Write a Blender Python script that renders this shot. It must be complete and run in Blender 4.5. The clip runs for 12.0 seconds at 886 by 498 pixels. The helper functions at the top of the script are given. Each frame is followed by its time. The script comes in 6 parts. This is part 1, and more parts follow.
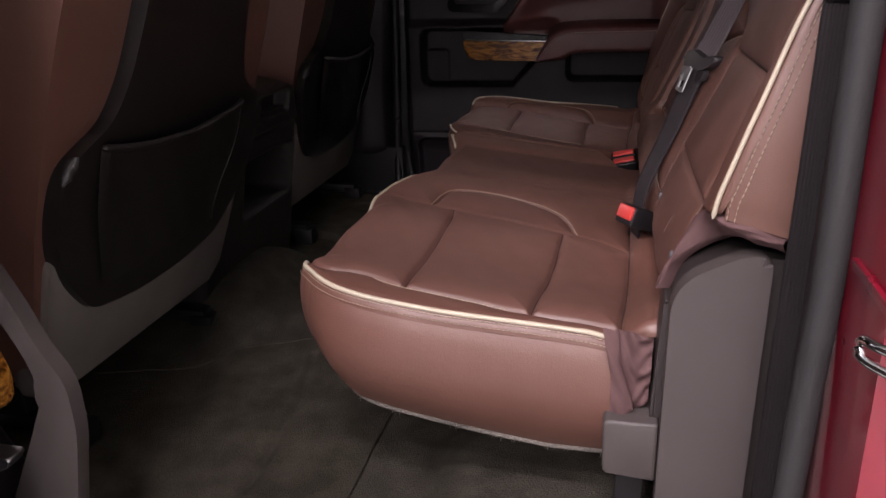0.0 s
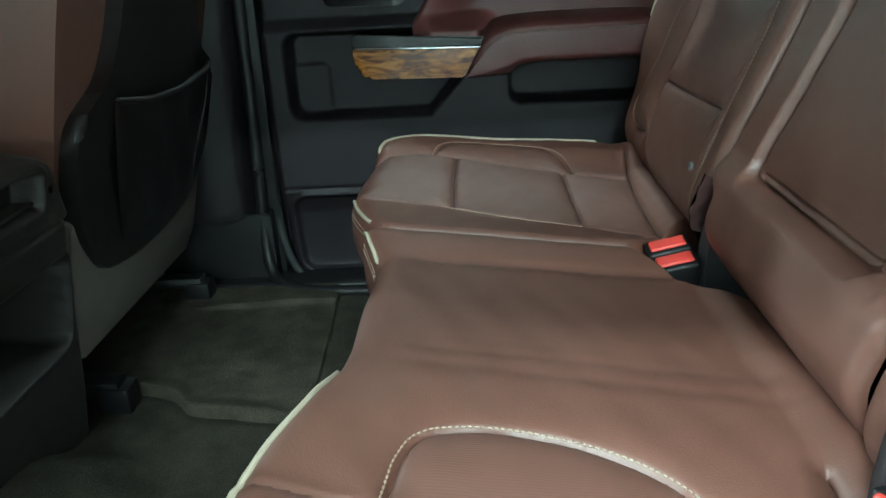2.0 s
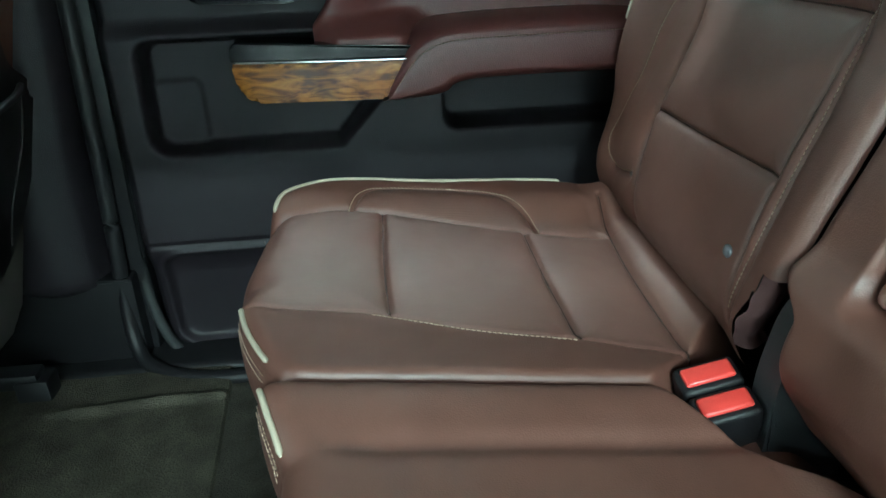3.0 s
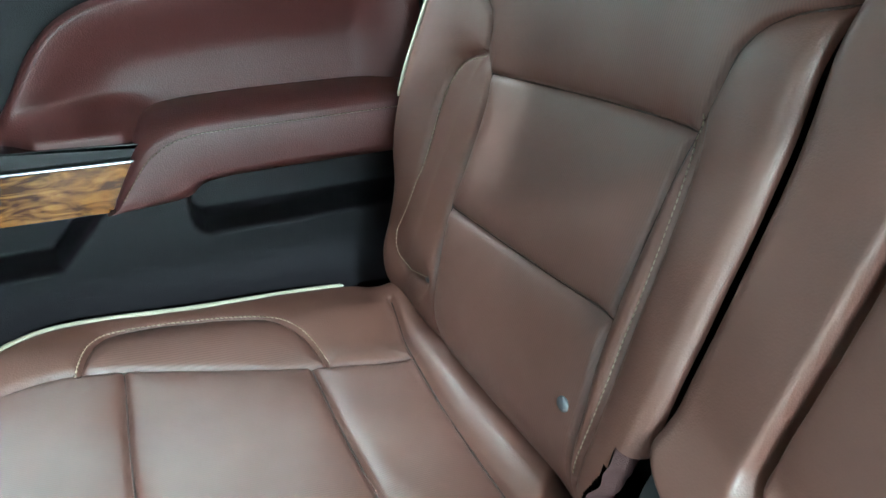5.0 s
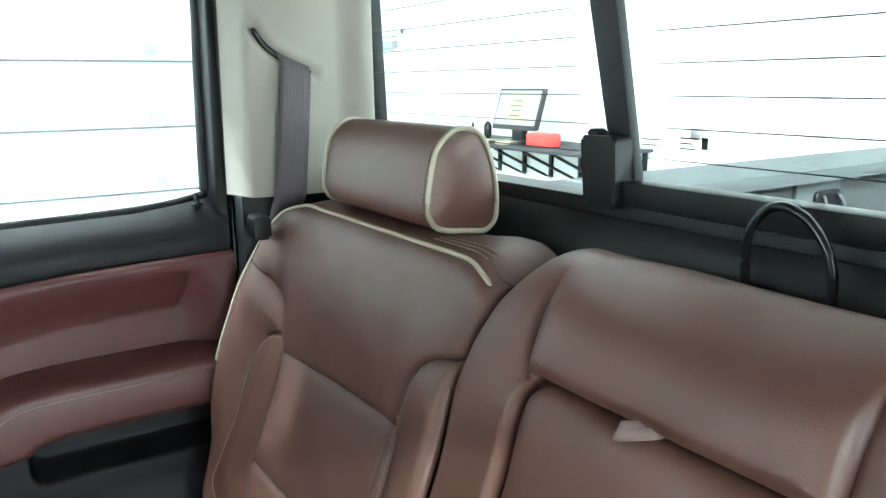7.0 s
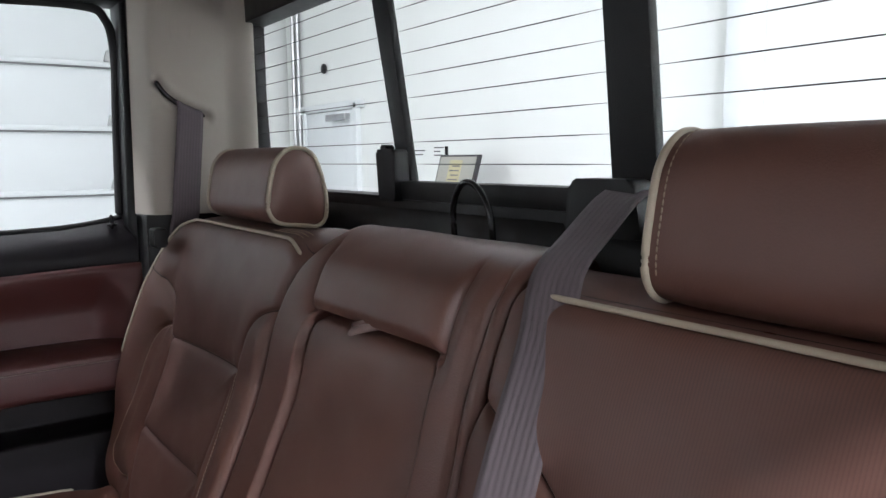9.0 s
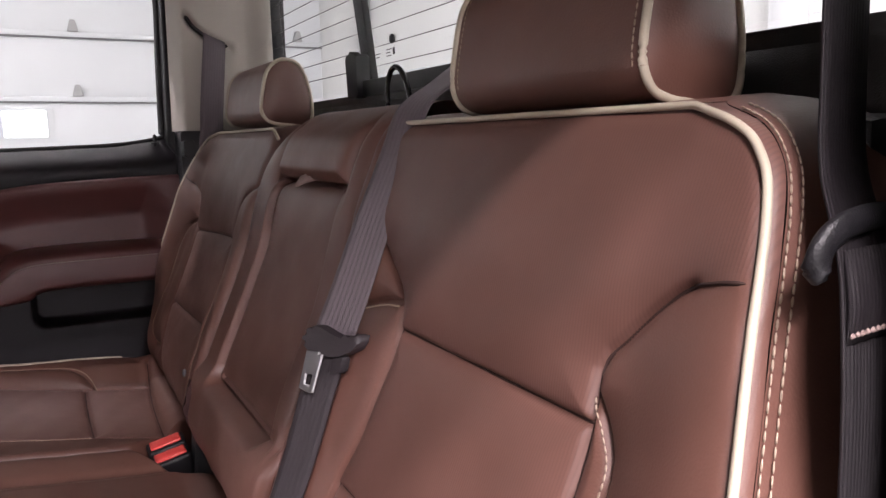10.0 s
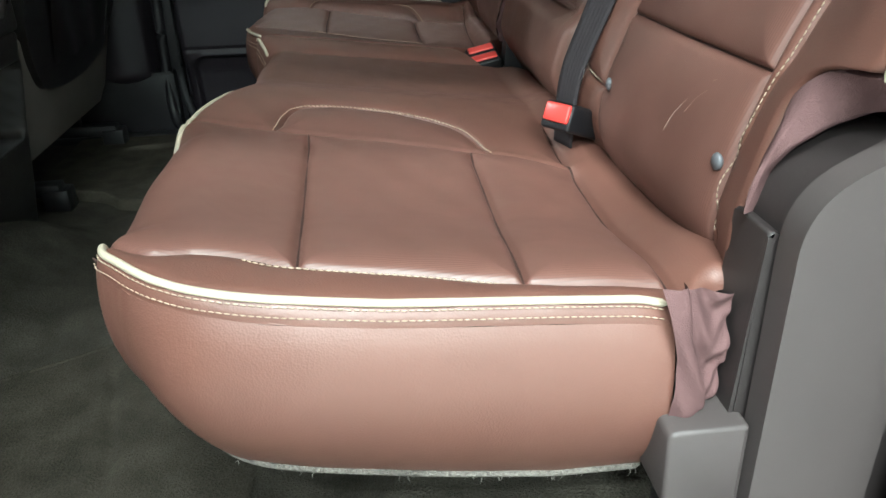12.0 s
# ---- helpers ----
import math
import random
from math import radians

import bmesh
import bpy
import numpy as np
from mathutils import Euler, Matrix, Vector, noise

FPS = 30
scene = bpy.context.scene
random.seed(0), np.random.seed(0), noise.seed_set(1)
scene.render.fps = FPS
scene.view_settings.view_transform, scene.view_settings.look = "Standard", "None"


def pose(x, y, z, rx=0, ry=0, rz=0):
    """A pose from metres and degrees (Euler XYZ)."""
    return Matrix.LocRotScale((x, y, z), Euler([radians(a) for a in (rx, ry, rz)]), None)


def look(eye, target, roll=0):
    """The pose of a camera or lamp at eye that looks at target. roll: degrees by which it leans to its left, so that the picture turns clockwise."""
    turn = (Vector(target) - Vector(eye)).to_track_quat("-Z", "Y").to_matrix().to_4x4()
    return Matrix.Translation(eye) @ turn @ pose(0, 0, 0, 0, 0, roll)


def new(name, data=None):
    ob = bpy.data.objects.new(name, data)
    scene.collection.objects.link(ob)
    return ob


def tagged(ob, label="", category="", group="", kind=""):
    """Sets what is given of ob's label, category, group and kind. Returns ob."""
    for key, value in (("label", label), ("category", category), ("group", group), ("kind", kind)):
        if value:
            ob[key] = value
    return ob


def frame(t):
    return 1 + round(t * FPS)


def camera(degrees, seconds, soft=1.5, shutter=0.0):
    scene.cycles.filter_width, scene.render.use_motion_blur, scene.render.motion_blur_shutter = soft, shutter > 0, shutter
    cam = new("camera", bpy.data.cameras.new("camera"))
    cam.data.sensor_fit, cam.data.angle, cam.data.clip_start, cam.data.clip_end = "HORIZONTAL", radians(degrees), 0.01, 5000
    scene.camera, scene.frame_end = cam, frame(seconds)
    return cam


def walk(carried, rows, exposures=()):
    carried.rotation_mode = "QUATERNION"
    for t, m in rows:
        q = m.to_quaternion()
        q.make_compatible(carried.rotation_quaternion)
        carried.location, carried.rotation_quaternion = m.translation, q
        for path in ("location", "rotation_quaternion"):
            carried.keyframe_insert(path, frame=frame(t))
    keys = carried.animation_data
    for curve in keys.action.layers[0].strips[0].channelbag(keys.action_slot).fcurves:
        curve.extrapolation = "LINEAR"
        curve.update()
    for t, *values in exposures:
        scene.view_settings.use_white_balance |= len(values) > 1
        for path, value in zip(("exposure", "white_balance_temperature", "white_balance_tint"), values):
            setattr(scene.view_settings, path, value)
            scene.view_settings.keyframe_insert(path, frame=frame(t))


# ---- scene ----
cam = camera(61.5, 12.0)
PATH = [
    (0, (0.405, -1.390, 0.671), (-0.028, 0.428, -0.040), -1.9),
    (0.5, (0.372, -1.200, 0.637), (0.050, 0.639, -0.080), -1.8),
    (1, (0.340, -1.069, 0.621), (0.074, 0.780, -0.094), -2.3),
    (1.5, (0.248, -0.869, 0.634), (0.049, 0.984, -0.093), -2.6),
    (2, (0.190, -0.641, 0.641), (0.097, 1.209, -0.115), -3.2),
    (2.5, (0.157, -0.443, 0.653), (0.188, 1.387, -0.152), -2.5),
    (3, (0.157, -0.282, 0.655), (0.318, 1.527, -0.184), -2.3),
    (3.2, (0.164, -0.231, 0.640), (0.383, 1.579, -0.183), -3.0),
    (4.8, (0.184, -0.074, 0.680), (0.918, 1.578, -0.175), -1.1),
    (5, (0.197, -0.086, 0.708), (0.938, 1.573, -0.128), -1.2),
    (5.5, (0.208, -0.133, 0.783), (1.049, 1.513, 0.019), -0.6),
    (6, (0.212, -0.200, 0.852), (1.164, 1.436, 0.204), -0.4),
    (6.5, (0.224, -0.243, 0.878), (1.236, 1.399, 0.348), -0.5),
    (7, (0.235, -0.301, 0.895), (1.291, 1.340, 0.459), -0.5),
    (7.2, (0.237, -0.337, 0.908), (1.310, 1.303, 0.513), -0.5),
    (8.8, (0.238, -0.576, 0.849), (1.374, 1.053, 0.608), -0.6),
    (9, (0.242, -0.623, 0.833), (1.380, 1.004, 0.593), -0.5),
    (9.5, (0.274, -0.757, 0.770), (1.350, 0.913, 0.540), -0.5),
    (10, (0.294, -0.891, 0.716), (1.234, 0.850, 0.424), -1.1),
    (10.5, (0.283, -0.972, 0.661), (1.033, 0.830, 0.225), -1.5),
    (11, (0.268, -1.030, 0.619), (0.808, 0.796, 0.009), -1.9),
    (11.5, (0.234, -1.072, 0.575), (0.571, 0.750, -0.179), -1.8),
    (12, (0.223, -1.065, 0.549), (0.398, 0.716, -0.344), -1.8),
]
EXPOSURES = [(0, -0.75, 6600, 27), (0.5, -0.3, 6450, 8), (0.9, 0.0, 6100, 7), (1.5, 0.75, 5350, -18), (2.0, 0.88, 5300, -21), (2.5, 1.05, 5300, -22), (3, 1.20, 5150, -23), (3.3, 1.30, 5000, -25), (5, 1.98, 5000, -19), (5.5, 2.2, 4920, -24), (6.5, 2.1, 5350, -15), (7.2, 1.65, 5600, -5), (8.8, 0.45, 6000, 12), (9.5, 0.33, 6150, 21), (10, 0.30, 6500, 26), (10.5, 0.20, 6500, 26), (11, 0.25, 6300, 17), (12, 0.47, 5780, -8)]
walk(cam, [(t, look(eye, target, roll)) for t, eye, target, roll in PATH], EXPOSURES)

# ---- light and exposure ----
world = bpy.data.worlds.new("world")
world.use_nodes = True
scene.world = world
wn = world.node_tree.nodes["Background"]
wn.inputs[0].default_value = (0.9, 0.95, 1.0, 1)
wn.inputs[1].default_value = 0.02


def area_light(name, x, y, z, sx, sy, watts, colour=(1.0, 0.98, 0.96), aim=None):
    d = bpy.data.lights.new(name, "AREA")
    d.shape, d.size, d.size_y, d.energy, d.color = "RECTANGLE", sx, sy, watts, colour
    ob = new(name, d)
    ob.matrix_world = look((x, y, z), aim or (x, y + 0.0001, z - 1))
    return ob


DOOR_SIDE_WATTS = 185.0
FAR_SIDE_WATTS = 16.0
FRONT_WATTS = 215.0
WALL_WATTS = 370.0
WINDOW_WATTS = 8.0

# ---- materials ----
def material(name, colour, rough=0.5, metal=0.0, grain=0.0, grain_scale=200.0, tone=0.12, tone_scale=9.0, spec=0.5, coat=0.0, second=None,
             detail=4.0, sheen=0.0):
    m = bpy.data.materials.new(name)
    m.use_nodes = True
    nt = m.node_tree
    b = nt.nodes["Principled BSDF"]
    b.inputs["Roughness"].default_value = rough
    b.inputs["Metallic"].default_value = metal
    b.inputs["Specular IOR Level"].default_value = spec
    b.inputs["Coat Weight"].default_value = coat
    b.inputs["Coat Roughness"].default_value = 0.08
    b.inputs["Sheen Weight"].default_value = sheen
    tc = nt.nodes.new("ShaderNodeTexCoord")
    big = nt.nodes.new("ShaderNodeTexNoise")
    big.inputs["Scale"].default_value = tone_scale
    big.inputs["Detail"].default_value = detail
    nt.links.new(tc.outputs["Object"], big.inputs["Vector"])
    mix = nt.nodes.new("ShaderNodeMix")
    mix.data_type = "RGBA"
    lo = [c * (1 - tone) for c in colour]
    hi = list(second) if second else [min(1.0, c * (1 + tone)) for c in colour]
    mix.inputs[6].default_value = (*lo, 1)
    mix.inputs[7].default_value = (*hi, 1)
    nt.links.new(big.outputs["Fac"], mix.inputs[0])
    nt.links.new(mix.outputs[2], b.inputs["Base Color"])
    ramp = nt.nodes.new("ShaderNodeMapRange")
    ramp.inputs[3].default_value = max(0.02, rough - 0.07)
    ramp.inputs[4].default_value = min(1.0, rough + 0.07)
    fine = nt.nodes.new("ShaderNodeTexNoise")
    fine.inputs["Scale"].default_value = tone_scale * 5
    fine.inputs["Detail"].default_value = 5
    nt.links.new(tc.outputs["Object"], fine.inputs["Vector"])
    nt.links.new(fine.outputs["Fac"], ramp.inputs[0])
    nt.links.new(ramp.outputs[0], b.inputs["Roughness"])
    if grain > 0:
        v = nt.nodes.new("ShaderNodeTexVoronoi")
        v.inputs["Scale"].default_value = grain_scale
        nt.links.new(tc.outputs["Object"], v.inputs["Vector"])
        bump = nt.nodes.new("ShaderNodeBump")
        bump.inputs["Strength"].default_value = grain
        bump.inputs["Distance"].default_value = 0.0012
        nt.links.new(v.outputs["Distance"], bump.inputs["Height"])
        nt.links.new(bump.outputs["Normal"], b.inputs["Normal"])
    return m


def ribbed(name, colour, rough, pitch, strength, weave=True, tone=0.1, spec=0.4, dark=0.25):
    """Leather or webbing with a fine regular rib, made of a wave pattern in object space."""
    m = material(name, colour, rough, 0, 0, 200, tone, 8, spec)
    nt = m.node_tree
    b = nt.nodes["Principled BSDF"]
    tc = nt.nodes.new("ShaderNodeTexCoord")
    w = nt.nodes.new("ShaderNodeTexWave")
    w.bands_direction = "Y" if weave else "X"
    w.inputs["Scale"].default_value = 0.31416 / pitch
    w.inputs["Distortion"].default_value = 0.15
    place = tc.outputs["Object" if weave else "UV"]
    nt.links.new(place, w.inputs["Vector"])
    flip = nt.nodes.new("ShaderNodeMapping")
    flip.inputs["Scale"].default_value = (1, 0.2, -1) if weave else (1, 1, 1)
    nt.links.new(place, flip.inputs["Vector"])
    w2 = nt.nodes.new("ShaderNodeTexWave")
    w2.bands_direction = "DIAGONAL"
    w2.inputs["Scale"].default_value = 0.31416 / pitch * (1.0 if weave else 9.0)
    nt.links.new(flip.outputs[0], w2.inputs["Vector"])
    add = nt.nodes.new("ShaderNodeMath")
    add.operation = "MULTIPLY"
    nt.links.new(w.outputs["Fac"], add.inputs[0])
    nt.links.new((w if weave else w2).outputs["Fac"], add.inputs[1])
    old = b.inputs["Base Color"].links[0].from_socket
    pit = nt.nodes.new("ShaderNodeMix")
    pit.data_type = "RGBA"
    pit.blend_type = "MULTIPLY"
    pit.inputs[7].default_value = (1 - dark, 1 - dark, 1 - dark, 1)
    nt.links.new(add.outputs[0], pit.inputs[0])
    nt.links.new(old, pit.inputs[6])
    nt.links.new(pit.outputs[2], b.inputs["Base Color"])
    bump = nt.nodes.new("ShaderNodeBump")
    bump.inputs["Strength"].default_value = strength
    bump.inputs["Distance"].default_value = 0.0006
    nt.links.new(add.outputs[0], bump.inputs["Height"])
    nt.links.new(bump.outputs["Normal"], b.inputs["Normal"])
    return m


def wood_material(name):
    m = material(name, (0.27, 0.11, 0.025), 0.22, 0, 0, 200, 0.4, 14, 0.4, 0.18, (0.46, 0.23, 0.06))
    nt = m.node_tree
    b = nt.nodes["Principled BSDF"]
    tc = nt.nodes.new("ShaderNodeTexCoord")
    mp = nt.nodes.new("ShaderNodeMapping")
    mp.inputs["Scale"].default_value = (9, 30, 34)
    nt.links.new(tc.outputs["Object"], mp.inputs["Vector"])
    n = nt.nodes.new("ShaderNodeTexNoise")
    n.inputs["Scale"].default_value = 2.2
    n.inputs["Detail"].default_value = 7
    n.inputs["Distortion"].default_value = 1.6
    nt.links.new(mp.outputs[0], n.inputs["Vector"])
    r = nt.nodes.new("ShaderNodeValToRGB")
    r.color_ramp.elements[0].position, r.color_ramp.elements[0].color = 0.36, (0.075, 0.024, 0.004, 1)
    r.color_ramp.elements[1].position, r.color_ramp.elements[1].color = 0.66, (0.40, 0.170, 0.028, 1)
    e = r.color_ramp.elements.new(0.5)
    e.color = (0.24, 0.090, 0.014, 1)
    nt.links.new(n.outputs["Fac"], r.inputs[0])
    nt.links.new(r.outputs[0], b.inputs["Base Color"])
    return m


def carpet_material(name, colour):
    m = material(name, colour, 0.95, 0, 0, 200, 0.24, 20, 0.08, 0, None, 7.0, 0.0)
    nt = m.node_tree
    b = nt.nodes["Principled BSDF"]
    tc = nt.nodes.new("ShaderNodeTexCoord")
    n = nt.nodes.new("ShaderNodeTexNoise")
    n.inputs["Scale"].default_value = 420
    n.inputs["Detail"].default_value = 3
    nt.links.new(tc.outputs["Object"], n.inputs["Vector"])
    bump = nt.nodes.new("ShaderNodeBump")
    old = b.inputs["Base Color"].links[0].from_socket
    spread = nt.nodes.new("ShaderNodeMapRange")
    spread.inputs[1].default_value, spread.inputs[2].default_value = 0.36, 0.64
    nt.links.new(old.node.inputs[0].links[0].from_socket, spread.inputs[0])
    nt.links.new(spread.outputs[0], old.node.inputs[0])
    pile = nt.nodes.new("ShaderNodeMapRange")
    pile.inputs[1].default_value, pile.inputs[2].default_value = 0.3, 0.7
    pile.inputs[3].default_value, pile.inputs[4].default_value = 0.70, 1.25
    nt.links.new(n.outputs["Fac"], pile.inputs[0])
    mul = nt.nodes.new("ShaderNodeVectorMath")
    mul.operation = "SCALE"
    nt.links.new(old, mul.inputs[0])
    nt.links.new(pile.outputs[0], mul.inputs["Scale"])
    nt.links.new(mul.outputs[0], b.inputs["Base Color"])
    bump.inputs["Strength"].default_value = 1.0
    bump.inputs["Distance"].default_value = 0.004
    nt.links.new(n.outputs["Fac"], bump.inputs["Height"])
    nt.links.new(bump.outputs["Normal"], b.inputs["Normal"])
    return m


def glow(name, colour, strength):
    m = bpy.data.materials.new(name)
    m.use_nodes = True
    b = m.node_tree.nodes["Principled BSDF"]
    b.inputs["Base Color"].default_value = (*colour, 1)
    b.inputs["Emission Color"].default_value = (*colour, 1)
    b.inputs["Emission Strength"].default_value = strength
    return m


def glass_material(name, tint=(1, 1, 1)):
    m = bpy.data.materials.new(name)
    m.use_nodes = True
    nt = m.node_tree
    b = nt.nodes["Principled BSDF"]
    b.inputs["Base Color"].default_value = (*tint, 1)
    b.inputs["Transmission Weight"].default_value = 1.0
    b.inputs["Roughness"].default_value = 0.0
    b.inputs["IOR"].default_value = 1.02
    return m


LEATHER = material("brown_leather", (0.121, 0.052, 0.0375), 0.49, 0, 0.10, 620, 0.16, 7, 0.74)
# darkened leather that paints the shade inside sewn creases
SEAM_SHADE = material("seam_shadow_leather", (0.040, 0.020, 0.016), 0.6, 0, 0, 200, 0.2, 60)
SCUFF = material("scuffed_leather", (0.24, 0.155, 0.130), 0.6, 0, 0, 200, 0.2, 60)
INSERT = ribbed("perforated_brown_leather", (0.128, 0.057, 0.043), 0.50, 0.0024, 0.12, True, 0.12, 0.74, 0.17)
PIPING = material("cream_piping", (0.44, 0.385, 0.295), 0.5, 0, 0.1, 600, 0.06)
THREAD = material("tan_thread", (0.34, 0.26, 0.195), 0.7, 0, 0, 200, 0.15, 60)
BLACK = material("black_plastic", (0.0105, 0.0098, 0.0112), 0.42, 0, 0.18, 800, 0.2, 9, 0.3)
CONSOLE = material("console_plastic", (0.0230, 0.0200, 0.0190), 0.45, 0, 0.18, 800, 0.2, 9, 0.35)
GLOSS = material("gloss_black_plastic", (0.012, 0.012, 0.014), 0.18, 0, 0, 200, 0.2)
DOORGREY = material("charcoal_plastic", (0.0148, 0.0118, 0.0150), 0.50, 0, 0.25, 700, 0.12, 9, 0.28)
BURGUNDY = material("burgundy_vinyl", (0.092, 0.027, 0.025), 0.42, 0, 0.2, 600, 0.12)
BLACKLEATHER = material("black_leather", (0.0120, 0.0098, 0.0098), 0.36, 0, 0.2, 480, 0.2, 9, 0.5)
SKIRT = material("grey_brown_fabric", (0.17, 0.15, 0.135), 0.9, 0, 0.3, 900, 0.15, 14, 0.2)
FLAP = material("plum_fabric", (0.105, 0.058, 0.058), 0.8, 0, 0.35, 900, 0.2, 12, 0.2)
STRAP = material("pale_plum_webbing", (0.25, 0.175, 0.16), 0.7, 0, 0.3, 900, 0.1)
CARPET = carpet_material("dark_carpet", (0.046, 0.041, 0.033))
MAT = carpet_material("floor_mat_carpet", (0.042, 0.0365, 0.0285))
# lit copy of the mat carpet: footwell light is put into the colour
LITMAT = carpet_material("lit_mat_carpet", (0.062, 0.055, 0.042))
FELT = carpet_material("grey_felt", (0.16, 0.145, 0.13))
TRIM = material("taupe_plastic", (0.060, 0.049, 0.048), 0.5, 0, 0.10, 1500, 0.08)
# colour of the dark inner covers; on the rear strip it paints shade
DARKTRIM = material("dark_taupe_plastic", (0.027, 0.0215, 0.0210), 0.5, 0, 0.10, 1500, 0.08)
BEIGE = material("beige_trim", (0.42, 0.385, 0.335), 0.65, 0, 0.15, 900, 0.06)
HEADLINER = material("headliner_cloth", (0.40, 0.37, 0.33), 0.95, 0, 0.3, 900, 0.06)
WEB = ribbed("grey_webbing", (0.150, 0.124, 0.136), 0.55, 0.0050, 0.7, False, 0.12, 0.35, 0.36)
# shaded copy of the grey webbing, for the belt below the tongue
SHADEWEB = ribbed("shaded_webbing", (0.026, 0.0205, 0.0235), 0.6, 0.0050, 0.6, False, 0.15, 0.3, 0.30)
DARKWEB = ribbed("dark_webbing", (0.0140, 0.0105, 0.0125), 0.6, 0.0030, 0.8, False, 0.15, 0.3, 0.35)
CHROME = material("chrome", (0.75, 0.75, 0.77), 0.12, 1.0, 0, 200, 0.04)
STEEL = material("dull_steel", (0.42, 0.42, 0.43), 0.35, 1.0, 0, 200, 0.1)
REDPLASTIC = material("red_plastic", (0.60, 0.050, 0.042), 0.35, 0, 0, 200, 0.06)
TONGUE = material("plum_grey_plastic", (0.027, 0.0215, 0.024), 0.45, 0, 0.1, 600, 0.1)
PILLAR = material("plum_black_plastic", (0.020, 0.0155, 0.0160), 0.5, 0, 0.15, 900, 0.12, 9, 0.3)
HINGE = material("hinge_plastic", (0.040, 0.040, 0.043), 0.5, 0, 0.15, 900, 0.12, 9, 0.35)
BUTTON = material("grey_button", (0.10, 0.10, 0.11), 0.45, 0, 0, 200, 0.1)
WOOD = wood_material("burl_wood")
PAINT = material("red_car_paint", (0.21, 0.006, 0.020), 0.3, 0.2, 0, 200, 0.08, 5, 0.5, 1.0)
RUBBER = material("black_rubber", (0.018, 0.018, 0.019), 0.7, 0, 0.1, 500, 0.2)
GLASS = glass_material("window_glass", (0.97, 0.99, 0.98))
ZINC = material("galvanised_grey", (0.34, 0.35, 0.345), 0.5, 0, 0, 200, 0.15, 9)
JOINT = material("grey_joint", (0.16, 0.165, 0.17), 0.6, 0, 0, 200, 0.15, 6)
WHITEWALL = material("white_wall", (0.68, 0.70, 0.685), 0.7, 0, 0.05, 60, 0.04, 2)
WHITEDOOR = material("white_painted_steel", (0.62, 0.65, 0.66), 0.45, 0, 0.05, 90, 0.04, 3)
CONCRETE = material("grey_concrete", (0.32, 0.32, 0.31), 0.6, 0, 0.2, 40, 0.2, 2)
RAILCAP = material("grey_rail_plastic", (0.060, 0.067, 0.070), 0.6, 0, 0.2, 300, 0.1, 5, 0.35)
BEDLINER = material("bed_liner", (0.035, 0.035, 0.037), 0.8, 0, 0.5, 300, 0.2)
PAPER = material("screen_picture", (0.30, 0.30, 0.27), 0.5, 0, 0, 200, 0.1, 6)
SEAL = material("screen_panel", (0.40, 0.36, 0.22), 0.6, 0, 0, 200, 0.2, 20)
FROST = material("pale_pane", (0.55, 0.58, 0.60), 0.3, 0, 0, 200, 0.06, 4)
DAYLIGHT = glow("daylight_pane", (0.95, 0.98, 1.0), 2.5)
PRIVACY = material("privacy_glass", (0.010, 0.011, 0.012), 0.05, 0, 0, 200, 0.1)
LAMPGLOW = glow("lamp_tube", (1.0, 0.98, 0.95), 6.0)


# ---- builders ----
def thing(name, label, category, x=0, y=0, z=0, group="", kind=""):
    ob = new(name)
    ob.location = (x, y, z)
    ob.empty_display_size = 0.02
    return tagged(ob, label, category, group, kind)


def finish(name, me, mat, parent, label="", smooth=True):
    me.materials.append(mat)
    if smooth:
        me.polygons.foreach_set("use_smooth", [True] * len(me.polygons))
    ob = new(name, me)
    if parent is not None:
        ob.parent = parent
        ob.matrix_parent_inverse = Matrix.Translation(-parent_place(parent))
    if label:
        ob["label"] = label
    return ob


def parent_place(ob):
    return ob.location.copy() if ob.parent is None else Vector((0, 0, 0))


def part(name, bm, mat, parent, label="", smooth=False):
    me = bpy.data.meshes.new(name)
    bmesh.ops.recalc_face_normals(bm, faces=bm.faces)
    bm.to_mesh(me)
    bm.free()
    ob = finish(name, me, mat, parent, label, smooth)
    if smooth:
        me.set_sharp_from_angle(angle=radians(40))
    return ob


def grid(name, P, mat, parent, label="", keep=None, wrap=False):
    """A sheet from an array of places (n, m, 3); keep: which quads to hold (n-1, m-1)."""
    n, m = P.shape[:2]
    idx = np.arange(n * m).reshape(n, m)
    if wrap:
        idx = np.concatenate([idx, idx[:, :1]], axis=1)
    q = np.stack([idx[:-1, :-1], idx[1:, :-1], idx[1:, 1:], idx[:-1, 1:]], axis=-1)
    q = q.reshape(-1, 4) if keep is None else q[keep]
    used, inv = np.unique(q, return_inverse=True)
    me = bpy.data.meshes.new(name)
    me.from_pydata(P.reshape(-1, 3)[used].tolist(), [], inv.reshape(-1, 4).tolist())
    return finish(name, me, mat, parent, label)


